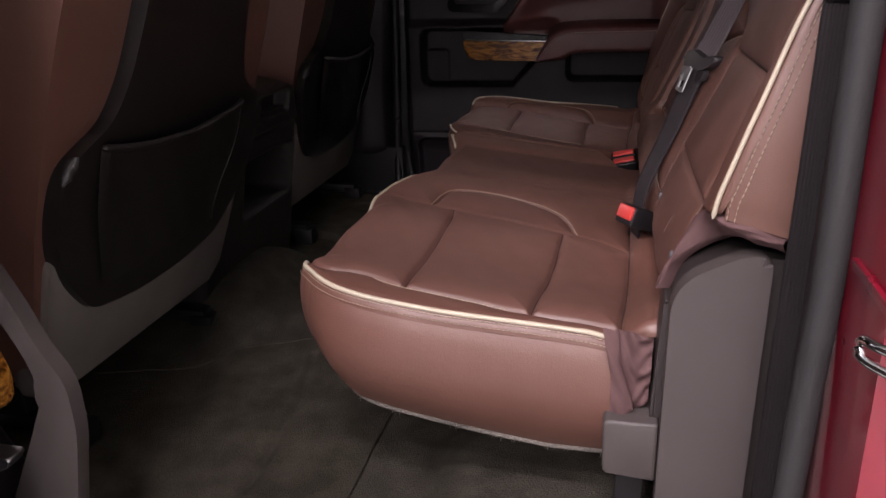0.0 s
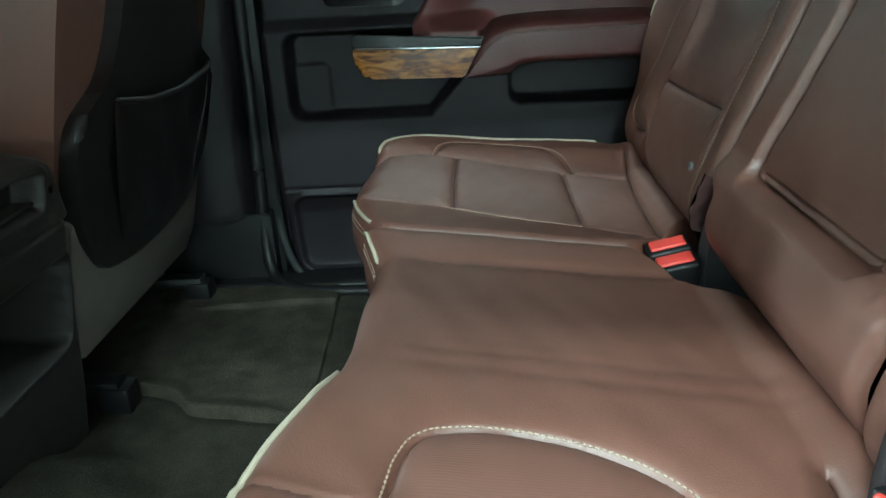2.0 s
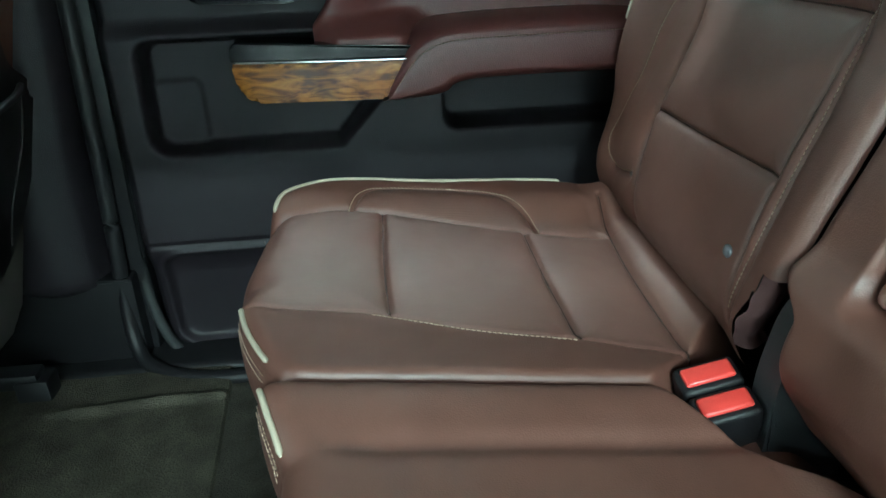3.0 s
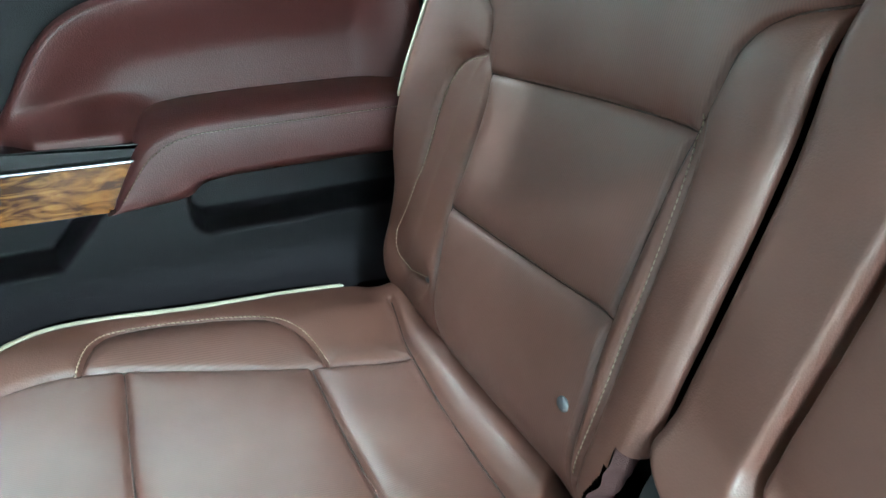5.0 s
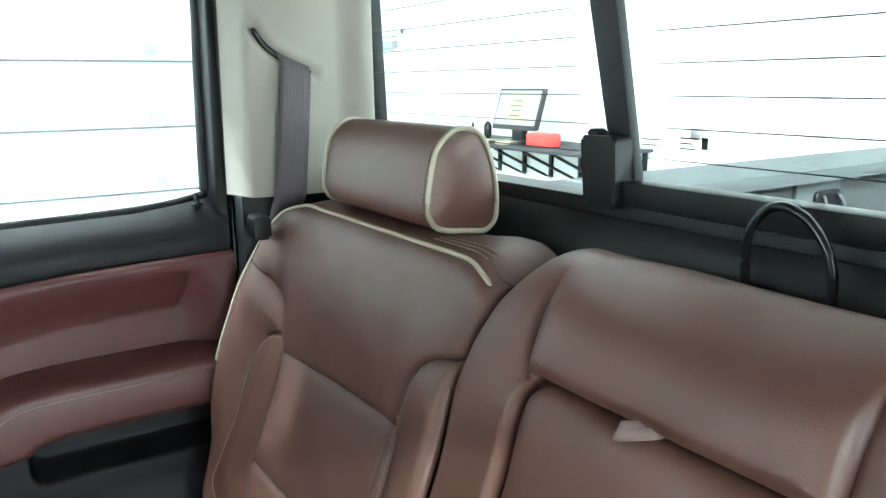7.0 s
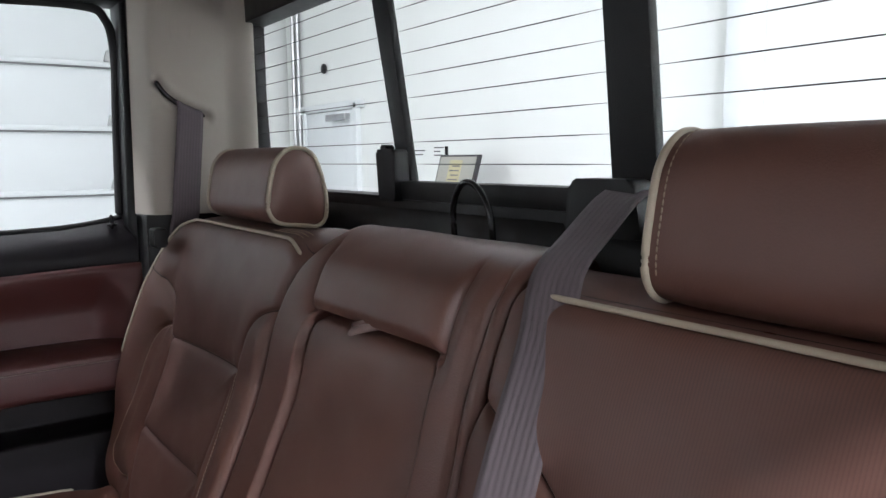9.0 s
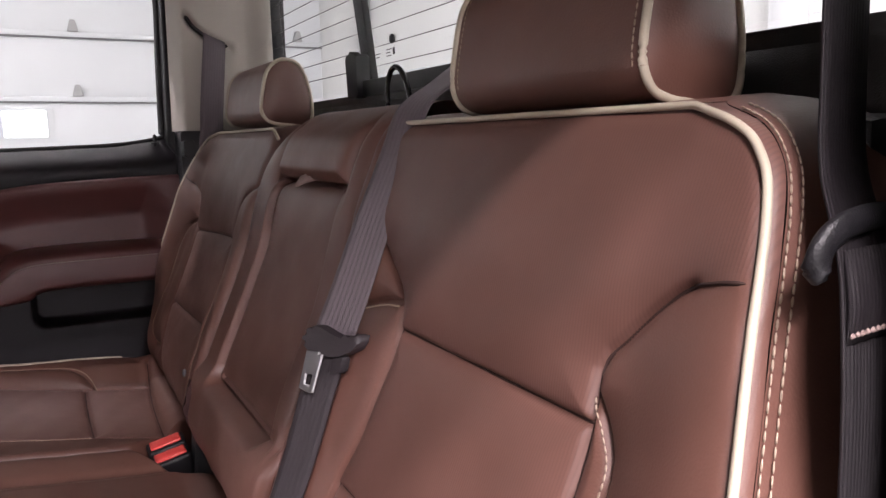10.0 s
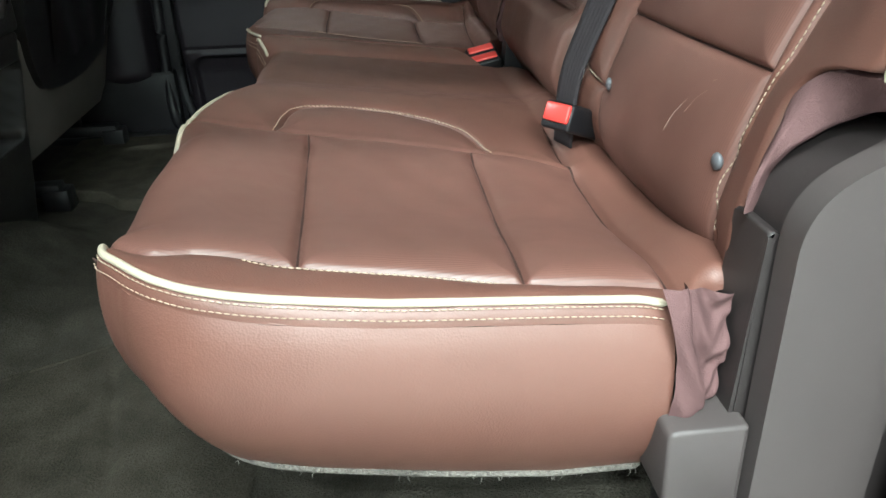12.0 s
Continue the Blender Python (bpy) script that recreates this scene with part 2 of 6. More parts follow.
def smooth_path(pts, step=0.004, closed=False):
    """A Catmull-Rom curve through the places, at even steps."""
    p = np.array(pts, float)
    if closed:
        p = np.concatenate([p[-1:], p, p[:2]])
    else:
        p = np.concatenate([2 * p[:1] - p[1:2], p, 2 * p[-1:] - p[-2:-1]])
    out = []
    for i in range(1, len(p) - 2):
        a, b, c, d = p[i - 1:i + 3]
        for s in np.linspace(0, 1, 16, endpoint=False):
            out.append(0.5 * (2 * b + (c - a) * s + (2 * a - 5 * b + 4 * c - d) * s * s + (3 * b - a - 3 * c + d) * s ** 3))
    out.append(p[-2])
    out = np.array(out)
    ln = np.concatenate([[0], np.cumsum(np.linalg.norm(np.diff(out, axis=0), axis=1))])
    n = max(2, int(ln[-1] / step) + 1)
    s = np.linspace(0, ln[-1], n)
    return np.stack([np.interp(s, ln, out[:, k]) for k in range(out.shape[1])], axis=1)


def tube(name, pts, r, mat, parent, label="", sides=8, closed=False, step=0.004, flat=1.0):
    p = smooth_path(pts, step, closed)
    t = np.gradient(p, axis=0)
    t /= np.linalg.norm(t, axis=1)[:, None] + 1e-9
    ref = np.array([0.0, 0.0, 1.0])
    a = np.cross(t, ref)
    bad = np.linalg.norm(a, axis=1) < 0.05
    a[bad] = np.cross(t[bad], [0.0, 1.0, 0.0])
    a /= np.linalg.norm(a, axis=1)[:, None]
    b = np.cross(a, t)
    ang = np.linspace(0, 2 * math.pi, sides, endpoint=False)
    rr = np.full(len(p), r)
    if not closed:
        rr[0] = rr[-1] = r * 0.35
    P = p[:, None] + rr[:, None, None] * (np.cos(ang)[None, :, None] * a[:, None] * flat + np.sin(ang)[None, :, None] * b[:, None])
    return grid(name, P, mat, parent, label, wrap=True)


def stitches(name, pts, mat, parent, pitch=0.0052, long=0.0038, r=0.00062, label="tan contrast stitching"):
    """A row of small raised thread stitches along a path, one mesh."""
    p = smooth_path(pts, 0.001)
    vs, fs = [], []
    k = int(pitch / 0.001 + 0.5)
    h = int(long / 0.001 + 0.5)
    for i in range(0, len(p) - h - 1, k):
        a, b = p[i], p[i + h]
        d = (b - a) / (np.linalg.norm(b - a) + 1e-9)
        u = np.cross(d, [0.3, 0.1, 0.9])
        u /= np.linalg.norm(u)
        w = np.cross(d, u)
        o = len(vs)
        for c, q in ((a, 0.5), ((a * 2 + b) / 3, 1.0), ((a + b * 2) / 3, 1.0), (b, 0.5)):
            for s, e in ((1, 0), (0, 1), (-1, 0), (0, -1)):
                vs.append(c + (u * s + w * e) * r * q)
        for j in range(3):
            for e in range(4):
                f = (e + 1) % 4
                fs.append((o + j * 4 + e, o + j * 4 + f, o + j * 4 + 4 + f, o + j * 4 + 4 + e))
        fs.append((o + 3, o + 2, o + 1, o))
        fs.append((o + 12, o + 13, o + 14, o + 15))
    me = bpy.data.meshes.new(name)
    me.from_pydata([tuple(v) for v in vs], [], fs)
    ob = finish(name, me, mat, parent, label)
    ob["kind"] = "stuff"
    return ob


def box(bm, x0, x1, y0, y1, z0, z1, bevel=0.004, seg=2):
    r = bmesh.ops.create_cube(bm, size=1.0)
    vs = r["verts"]
    for v in vs:
        v.co = Vector(((x0 + x1) / 2 + v.co.x * (x1 - x0), (y0 + y1) / 2 + v.co.y * (y1 - y0), (z0 + z1) / 2 + v.co.z * (z1 - z0)))
    if bevel > 0:
        es = list({e for v in vs for e in v.link_edges})
        bmesh.ops.bevel(bm, geom=es, offset=bevel, segments=seg, affect="EDGES", profile=0.5)
    return bm


def block(name, x0, x1, y0, y1, z0, z1, mat, parent, label="", bevel=0.004, seg=2):
    return part(name, box(bmesh.new(), x0, x1, y0, y1, z0, z1, bevel, seg), mat, parent, label, True)


def rounded(poly, r, n=5):
    """A closed outline with its corners rounded; r one radius or one for each corner."""
    out = []
    k = len(poly)
    rs = r if isinstance(r, (list, tuple)) else [r] * k
    for i in range(k):
        a, b, c = (np.array(poly[(i + j) % k], float) for j in (-1, 0, 1))
        u, v = a - b, c - b
        lu, lv = np.linalg.norm(u), np.linalg.norm(v)
        d = min(rs[i], lu * 0.49, lv * 0.49)
        p, q = b + u / lu * d, b + v / lv * d
        for s in np.linspace(0, 1, n):
            out.append(tuple((1 - s) ** 2 * p + 2 * s * (1 - s) * b + s * s * q))
    return out


def slab(name, outline, axis, d0, d1, mat, parent, label="", bevel=0.004, seg=3, warp=None):
    """An outline drawn out along an axis from d0 to d1, with rounded rims. axis y: (x, z); x: (y, z); z: (x, y)."""
    bm = bmesh.new()
    def at(p, d):
        return {"y": (p[0], d, p[1]), "x": (d, p[0], p[1]), "z": (p[0], p[1], d)}[axis]
    low = [bm.verts.new(at(p, d0)) for p in outline]
    high = [bm.verts.new(at(p, d1)) for p in outline]
    a, b = bm.faces.new(low), bm.faces.new(high)
    for i in range(len(low)):
        j = (i + 1) % len(low)
        bm.faces.new((low[i], low[j], high[j], high[i]))
    rims = list(a.edges) + list(b.edges)
    if bevel > 0:
        bmesh.ops.bevel(bm, geom=rims, offset=bevel, segments=seg, affect="EDGES", profile=0.5)
    if warp:
        for v in bm.verts:
            v.co = Vector(warp(v.co))
    return part(name, bm, mat, parent, label, True)


def seam_distance(U, V, seams):
    """The distance of each point of a sheet from the nearest seam line, and where a groove is cut."""
    d = np.full(U.shape, 9.0)
    for line in seams:
        p = smooth_path(line, 0.012) if len(line) > 2 else np.array(line, float)
        for (ax, ay), (bx, by) in zip(p[:-1], p[1:]):
            ex, ey = bx - ax, by - ay
            t = np.clip(((U - ax) * ex + (V - ay) * ey) / (ex * ex + ey * ey + 1e-12), 0, 1)
            d = np.minimum(d, np.hypot(U - ax - t * ex, V - ay - t * ey))
    return d


def puff(d, high, soft):
    return high * (1 - np.exp(-d / soft))


def roll_off(d, r):
    """How far a surface has dropped at a distance d inside an edge rounded with radius r."""
    e = np.clip(1 - d / r, 0, 1)
    return r * (1 - np.sqrt(np.clip(1 - e * e, 0, 1)))


def sstep(a, b, x):
    t = np.clip((x - a) / (b - a), 0, 1)
    return t * t * (3 - 2 * t)


def inside(U, V, poly):
    r = np.zeros(U.shape, bool)
    k = len(poly)
    for i in range(k):
        (x0, y0), (x1, y1) = poly[i], poly[(i + 1) % k]
        c = (y0 > V) != (y1 > V)
        with np.errstate(divide="ignore", invalid="ignore"):
            r ^= c & (U < (x1 - x0) * (V - y0) / (y1 - y0 + 1e-12) + x0)
    return r


def box_sdf(U, V, u0, u1, v0, v1, r):
    a = np.abs(U - (u0 + u1) / 2) - (u1 - u0) / 2 + r
    b = np.abs(V - (v0 + v1) / 2) - (v1 - v0) / 2 + r
    return np.hypot(np.maximum(a, 0), np.maximum(b, 0)) + np.minimum(np.maximum(a, b), 0) - r


def wrinkle(x, y, z, scale, amp):
    return noise.noise(Vector((x * scale, y * scale, z * scale))) * amp


# ---- rear bench: cushions ----
MID = 0.018          # the bench's plane of symmetry
FRONT = smooth_path([(-0.6632, 0.30), (-0.6630, 0.22), (-0.6610, 0.155), (-0.647, 0.092), (-0.612, 0.048), (-0.567, 0.024), (-0.42, 0.010), (-0.29, 0.014), (-0.22, 0.030),
                     (-0.15, 0.053), (-0.08, 0.066), (0.05, 0.068), (0.12, 0.074), (0.148, 0.071), (0.186, 0.058), (0.25, 0.040)], 0.003)
FAR_FRONT = smooth_path([(-0.6632, 0.30), (-0.6630, 0.22), (-0.6610, 0.155), (-0.647, 0.092), (-0.612, 0.048), (-0.567, 0.022), (-0.42, 0.006), (-0.35, 0.010), (-0.315, 0.017), (-0.274, 0.028),
                         (-0.225, 0.048), (-0.201, 0.062), (-0.17, 0.080)], 0.003)


def outline(table):
    return [(0.60, -0.663)] + [(float(b), float(a)) for a, b in table if a >= -0.6630]


NEAR_SEAMS = [
    [(0.012, -0.545), (0.062, -0.588), (0.095, -0.582), (0.131, -0.588), (0.169, -0.600), (0.235, -0.609), (0.322, -0.626), (0.420, -0.632)],
    [(0.012, -0.243), (0.078, -0.255), (0.155, -0.261), (0.249, -0.270), (0.334, -0.283), (0.390, -0.293), (0.436, -0.325)],
    [(0.157, -0.262), (0.160, -0.42), (0.166, -0.600)],
    [(0.334, -0.284), (0.331, -0.44), (0.322, -0.626)],
    [(0.420, -0.655), (0.424, -0.610), (0.432, -0.465), (0.436, -0.33), (0.436, -0.20)],
]
FAR_SEAMS = [
    [(0.012, -0.540), (0.090, -0.566), (0.160, -0.566), (0.250, -0.550), (0.336, -0.530), (0.445, -0.515)],
    [(0.012, -0.320), (0.050, -0.313), (0.103, -0.310), (0.142, -0.306), (0.243, -0.279), (0.336, -0.265), (0.432, -0.236)],
    [(0.159, -0.304), (0.157, -0.43), (0.160, -0.566)],
    [(0.336, -0.265), (0.334, -0.40), (0.336, -0.530)],
    [(0.452, -0.600), (0.441, -0.476), (0.436, -0.389), (0.433, -0.247), (0.433, -0.20)],
]
# each seat has one deep arched panel, on the side towards the closed door, and a row of stitches on the other side
NEAR_ARCS = [
    [(0.122, -0.258), (0.131, -0.211), (0.151, -0.185), (0.205, -0.178), (0.276, -0.193), (0.320, -0.218), (0.341, -0.246), (0.355, -0.288)],
    [(0.130, -0.600), (0.148, -0.6095), (0.188, -0.6125), (0.235, -0.617), (0.322, -0.6285)],
]
FAR_ARCS = [
    [(0.121, -0.566), (0.135, -0.604), (0.154, -0.623), (0.198, -0.630), (0.258, -0.626), (0.306, -0.612), (0.334, -0.587), (0.348, -0.560), (0.353, -0.527)],
    [(0.142, -0.3015), (0.190, -0.289), (0.243, -0.2745), (0.336, -0.2605)],
]


def seam_y(x, line):
    p = smooth_path(line, 0.006)
    return np.interp(x, p[:, 0], p[:, 1])


def cushion_height(X, Y, y_in, centre):
    seams = NEAR_SEAMS if centre else FAR_SEAMS
    d = seam_distance(X, Y, seams + (NEAR_ARCS if centre else FAR_ARCS)[:1])
    z = 0.3205 - 0.125 * (X - 0.05) - 0.010 + puff(d, 0.008, 0.012) - 0.0040 * np.exp(-(d / 0.0028) ** 2)
    # the long inner fold is shallower than the sewn grooves
    fold = np.exp(-(seam_distance(X, Y, [seams[1]]) / 0.014) ** 2)
    z = z + 0.65 * fold * (0.008 - puff(d, 0.008, 0.012) + 0.0040 * np.exp(-(d / 0.0028) ** 2))
    z = z + (0.014 + 0.010 * sstep(0.18, 0.42, X)) * (1 - sstep(-0.62 if centre else -0.605, -0.46 if centre else -0.54, Y))
    if centre:
        z = z - 0.005 * sstep(-0.52, -0.40, Y) * (1 - sstep(-0.29, -0.22, Y)) * sstep(0.03, 0.12, X)
    z = z + 0.010 * sstep(-0.285, -0.165, Y) * (1 - (sstep(-0.13, -0.03, Y) if centre else 0))
    z = z + (0.011 * sstep(0.14, 0.20, Y) if centre else 0)
    z = z + 0.012 * sstep(0.428, 0.462, X) - 0.030 * sstep(0.478, 0.53, X)
    if centre:
        for ya, yb, deep, wide in ((-0.075, -0.115, 0.0012, 0.012), (-0.045, -0.075, 0.0008, 0.010), (0.146, 0.150, 0.0042, 0.010)):
            z = z - deep * np.exp(-((Y - ya - (yb - ya) * X / 0.44) / wide) ** 2) * sstep(0.09, 0.14, X)
        cut = ((X - 0.362) * 0.80 + (Y - 0.222) * 0.60)
    else:
        cut = ((X - 0.372) * 0.70 + (Y + 0.190) * 0.71)
    z = z - 0.055 * sstep(0.0, 0.022, cut) * (X > 0.30)
    r = 0.020 + 0.032 * sstep(-0.57, -0.53, Y) * (1 - (sstep(-0.29, -0.25, Y) if centre else sstep(-0.37, -0.315, Y))) + 0.012 * sstep(-0.15, -0.09, Y) * (1 - sstep(0.13, 0.17, Y))
    r = r - (r - 0.018) * sstep(0.02, 0.10, X) * (1 - sstep(-0.62, -0.58, Y))
    z = z - roll_off(seam_distance(X, Y, [outline(FRONT if centre else FAR_FRONT)]), r) - roll_off(y_in - Y, 0.020 if centre else 0.011)
    return z


def make_cushion(bench, label, mirror, y_in, centre):
    flip = (lambda P: P * np.array([1, -1, 1]) + np.array([0, 2 * MID, 0])) if mirror else (lambda P: P)
    table = FRONT if centre else FAR_FRONT
    def front_edge(y):
        return np.interp(y, table[:, 0], table[:, 1])
    def height(x, y):
        return cushion_height(np.asarray(x, float), np.asarray(y, float), y_in, centre)
    ys = np.concatenate([-0.663 + 0.02 * np.linspace(0, 1, 8, endpoint=False) ** 2, np.arange(-0.643, y_in - 0.022, 0.0022), y_in - 0.02 * np.linspace(1, 0, 9) ** 2])
    a = np.concatenate([0.12 * np.linspace(0, 1, 22, endpoint=False) ** 2, np.linspace(0.12, 1, 240)])
    Y, A = np.meshgrid(ys, a)
    X = front_edge(Y) + A * (0.53 - front_edge(Y))
    tuck = -0.663 + 0.026 * sstep(0.418, 0.455, X)
    Y = tuck + (Y + 0.663) * (y_in - tuck) / (y_in + 0.663)
    Z = height(X, Y) - roll_off(Y - tuck, 0.016) * sstep(0.418, 0.44, X)
    for i in range(0, Z.shape[0], 1):
        Z[i] += 0.0006 * np.sin(Y[i] * 60 + X[i] * 37) * np.sin(X[i] * 71)
    P = flip(np.stack([X, Y, Z], axis=-1))
    xc, yc = (X[:-1, :-1] + X[1:, 1:]) / 2, (Y[:-1, :-1] + Y[1:, 1:]) / 2
    seams = NEAR_SEAMS if centre else FAR_SEAMS
    e0, e1 = seam_y(xc, seams[0]), seam_y(xc, seams[1])
    c1, c2, c3 = (np.interp(yc, q[::-1, 1], q[::-1, 0]) for q in (smooth_path(line, 0.006) for line in seams[2:4] + [seams[4][::-1]]))
    ins = (yc > e0) & (yc < e1) & (xc < c3)
    arcs = NEAR_ARCS if centre else FAR_ARCS
    arc = inside(xc, yc, [tuple(p) for p in smooth_path(arcs[0], 0.01)]) & ~ins
    used = ins | arc
    # the boxing below the rim
    fy = ys
    n_front = 50 + len(ys)
    xs = np.linspace(0.416, float(front_edge(-0.663)), 50, endpoint=False)
    xi = np.linspace(float(front_edge(y_in)), 0.50, 40)[1:]
    path = np.concatenate([np.stack([xs, np.full(50, -0.663)], 1), np.stack([front_edge(fy), fy], 1), np.stack([xi, np.full(len(xi), y_in)], 1)])
    ze = height(path[:, 0], path[:, 1])
    ln = np.concatenate([[0], np.cumsum(np.linalg.norm(np.diff(path, axis=0), axis=1))])
    even = np.linspace(0, ln[-1], 400)
    q = np.stack([np.interp(even, ln, path[:, k]) for k in range(2)], 1)
    tan = np.gradient(q, axis=0)
    for _ in range(60):
        tan[1:-1] = (tan[:-2] + tan[1:-1] + tan[2:]) / 3
    tan = np.stack([np.interp(ln, even, tan[:, k]) for k in range(2)], 1)
    out = np.stack([tan[:, 1] * -1, tan[:, 0]], 1)
    out /= np.linalg.norm(out, axis=1)[:, None]
    mid = np.array([0.25, -0.3])
    if np.sum((path[10] - mid) * out[10]) < 0:
        out = -out
    rows = []
    outer = (1 - sstep(-0.655, -0.60, path[:, 1]))
    for s in np.linspace(0, 1, 18):
        bul = (0.011 * outer + 0.005 * (1 - outer)) * math.sin(math.pi * min(1, s ** 0.75)) - (0.030 + 0.034 * (1 - outer)) * s ** 3.2
        inn = np.arange(len(path)) >= n_front
        bul = np.where(inn, 0.0, bul)
        zb = np.interp(path[:, 0], [0.06, 0.117, 0.185, 0.264, 0.348, 0.416], [0.165, 0.164, 0.1550, 0.1420, 0.1315, 0.131])
        z = ze + (zb - ze) * s
        rows.append(np.concatenate([path + out * bul[:, None], z[:, None]], 1))
    B = np.stack(rows)
    top = grid("seat_cushion", flip(B), LEATHER, bench, label)
    grid("front_insert", P, INSERT, top, "perforated brown leather", ins & (xc < c1))
    grid("middle_insert", P, INSERT, top, "perforated brown leather", ins & (xc >= c1) & (xc < c2))
    grid("rear_insert", P, INSERT, top, "perforated brown leather", ins & (xc >= c2))
    grid("arched_insert", P, INSERT, top, "perforated brown leather", arc)
    grid("rear_roll", P, LEATHER, top, "", (xc >= c3) & ~ins)
    side = ~used & (xc < c3)
    grid("outer_bolster", P, LEATHER, top, "", side & (yc < -0.42))
    if centre:
        grid("inner_bolster", P, LEATHER, top, "", side & (yc > -0.42) & (yc < -0.09))
        grid("centre_panel", P, LEATHER, top, "", side & (yc >= -0.09))
    else:
        grid("inner_bolster", P, LEATHER, top, "", side & (yc > -0.42))
    low = B[-1, :, :]
    tube("felt_edge", flip(low[::6] + np.array([0, 0, -0.001])), 0.0035, FELT, top, "frayed grey felt edge", 6)
    frayed = random.Random(5)
    hairs = bmesh.new()
    for k in range(240):
        base = low[frayed.randrange(0, len(low))] + np.array([0, 0, -0.003])
        tip = base + np.array([frayed.uniform(-0.004, 0.004), frayed.uniform(-0.003, 0.003), -frayed.uniform(0.002, 0.009)])
        knee = (base + tip) / 2 + np.array([frayed.uniform(-0.002, 0.002), frayed.uniform(-0.002, 0.001), 0])
        wide = np.array([0.0004, 0.0, 0.0])
        vs = [hairs.verts.new(tuple(q)) for q in flip(np.stack([base - wide, base + wide, knee + wide, knee - wide, tip]))]
        hairs.faces.new(vs[:4])
        hairs.faces.new((vs[3], vs[2], vs[4]))
    part("frayed_threads", hairs, FELT, top, "loose grey felt threads")["kind"] = "stuff"
    inward = np.stack([np.clip(low[:, 0] + 0.02, 0.07, 0.42), np.clip(low[:, 1], -0.63, y_in - 0.01), low[:, 2] + 0.012], 1)
    under = np.stack([low + np.array([0, 0, 0.002]), inward, np.stack([np.full(len(low), 0.44), inward[:, 1], np.full(len(low), 0.165)], 1)])
    grid("underside", flip(under), FELT, top)
    # piping and double stitching
    def rim(sel, inset):
        q = path[sel] - out[sel] * inset
        return np.concatenate([q, (height(q[:, 0], q[:, 1]) + 0.0012)[:, None]], 1) + np.concatenate([out[sel] * 0.0012, np.zeros((len(sel), 1))], 1)
    last = 50 + int(np.argmax(fy > -0.562))
    pts = rim(list(range(1, 50, 5)) + list(range(50, last, 3)) + [last], 0.0075)
    tube("piping", flip(pts), 0.0029, PIPING, top, "cream leather piping", 10)
    rims = [(-0.285, -0.09), (0.146, 0.218)] if centre else [(-0.322, -0.214)]
    for y0, y1 in rims:
        tube("piping", flip(rim([i for i in range(50, n_front) if y0 <= path[i, 1] <= y1][::3], 0.0035)), 0.0027, PIPING, top, "cream leather piping", 10)
    for frac, inset in ((0.45, 0.0038), (1.2, 0.0008)):
        k0, k1 = int(frac), int(frac) + 1
        row = B[k0] * (1 - frac + k0) + B[k1] * (frac - k0)
        n0 = int(np.argmax(fy > -0.58)) + 50
        stitches("stitching", flip(rim(list(range(2, 50, 4)) + list(range(50, n0, 3)), inset)), THREAD, top)
        for y0, y1 in rims:
            sel = [i for i in range(50, n_front) if y0 <= path[i, 1] <= y1]
            r2 = row[sel][::3] + np.concatenate([out[sel][::3] * 0.0012, np.zeros((len(sel[::3]), 1))], 1)
            if len(r2) > 2:
                stitches("stitching", flip(r2), THREAD, top)
    def thread(line, shift, thick):
        p = smooth_path(line, 0.008)
        t = np.gradient(p, axis=0)
        t /= np.linalg.norm(t, axis=1)[:, None]
        p = p + np.stack([-t[:, 1], t[:, 0]], 1) * shift
        stitches("stitching", flip(np.stack([p[:, 0], p[:, 1], height(p[:, 0], p[:, 1]) + 0.0007], 1)), THREAD, top, 0.0052, 0.0038, thick)
    # dark strands along the grooves stand for the shade in the creases
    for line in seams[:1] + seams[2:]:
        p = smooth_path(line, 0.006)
        tube("seam", flip(np.stack([p[:, 0], p[:, 1], height(p[:, 0], p[:, 1]) + 0.0007], 1)), 0.0011, SEAM_SHADE, top, "dark strand painting shade into the sewn seam", 6, False, 0.003)
    thread(arcs[0], 0.0035 if centre else -0.0035, 0.0010)
    thread(arcs[1], 0.0, 0.0008)
    if mirror:
        return top
    # plum cloth gusset behind the boxing: a smooth flap and a crumpled fold
    v = np.linspace(0, 1, 50)
    zf = 0.308 - 0.108 * v
    xl = np.interp(zf, [0.200, 0.214, 0.259, 0.293, 0.313], [0.413, 0.415, 0.414, 0.407, 0.402])
    xr = np.interp(zf, [0.200, 0.204, 0.214, 0.232, 0.259, 0.273, 0.313], [0.420, 0.431, 0.440, 0.437, 0.428, 0.424, 0.420])
    u = np.linspace(0, 1, 16)
    gx = xl[:, None] + (xr - xl)[:, None] * u[None]
    gz = np.repeat(zf[:, None], 16, 1)
    sv = np.clip((0.312 - gz) / 0.15, 0.0, 1)
    gy = -0.6635 - 0.0150 * np.sin(math.pi * sv ** 0.75) - 0.002 * np.sin(math.pi * u)[None] + 0.010 * np.clip(u - 0.75, 0, 1)[None] ** 1.5 + 0.0012 * np.sin(gz * 160 + gx * 300)
    sheet = np.stack([gx, gy, gz], -1)
    tail = sheet[:, -1:] + np.array([[[0.000, 0.008, 0.0]], ])
    flap_ob = grid("gusset_flap", flip(np.concatenate([sheet, tail], 1)), FLAP, top, "smooth plum cloth flap")
    u, v = np.meshgrid(np.linspace(0, 1, 50), np.linspace(0, 1, 70))
    gx = 0.416 + 0.008 * v + (0.041 - 0.010 * v) * u
    gz = 0.308 - 0.012 * u - (0.098 - 0.006 * u) * v - 0.010 * np.sin(math.pi * u) * v
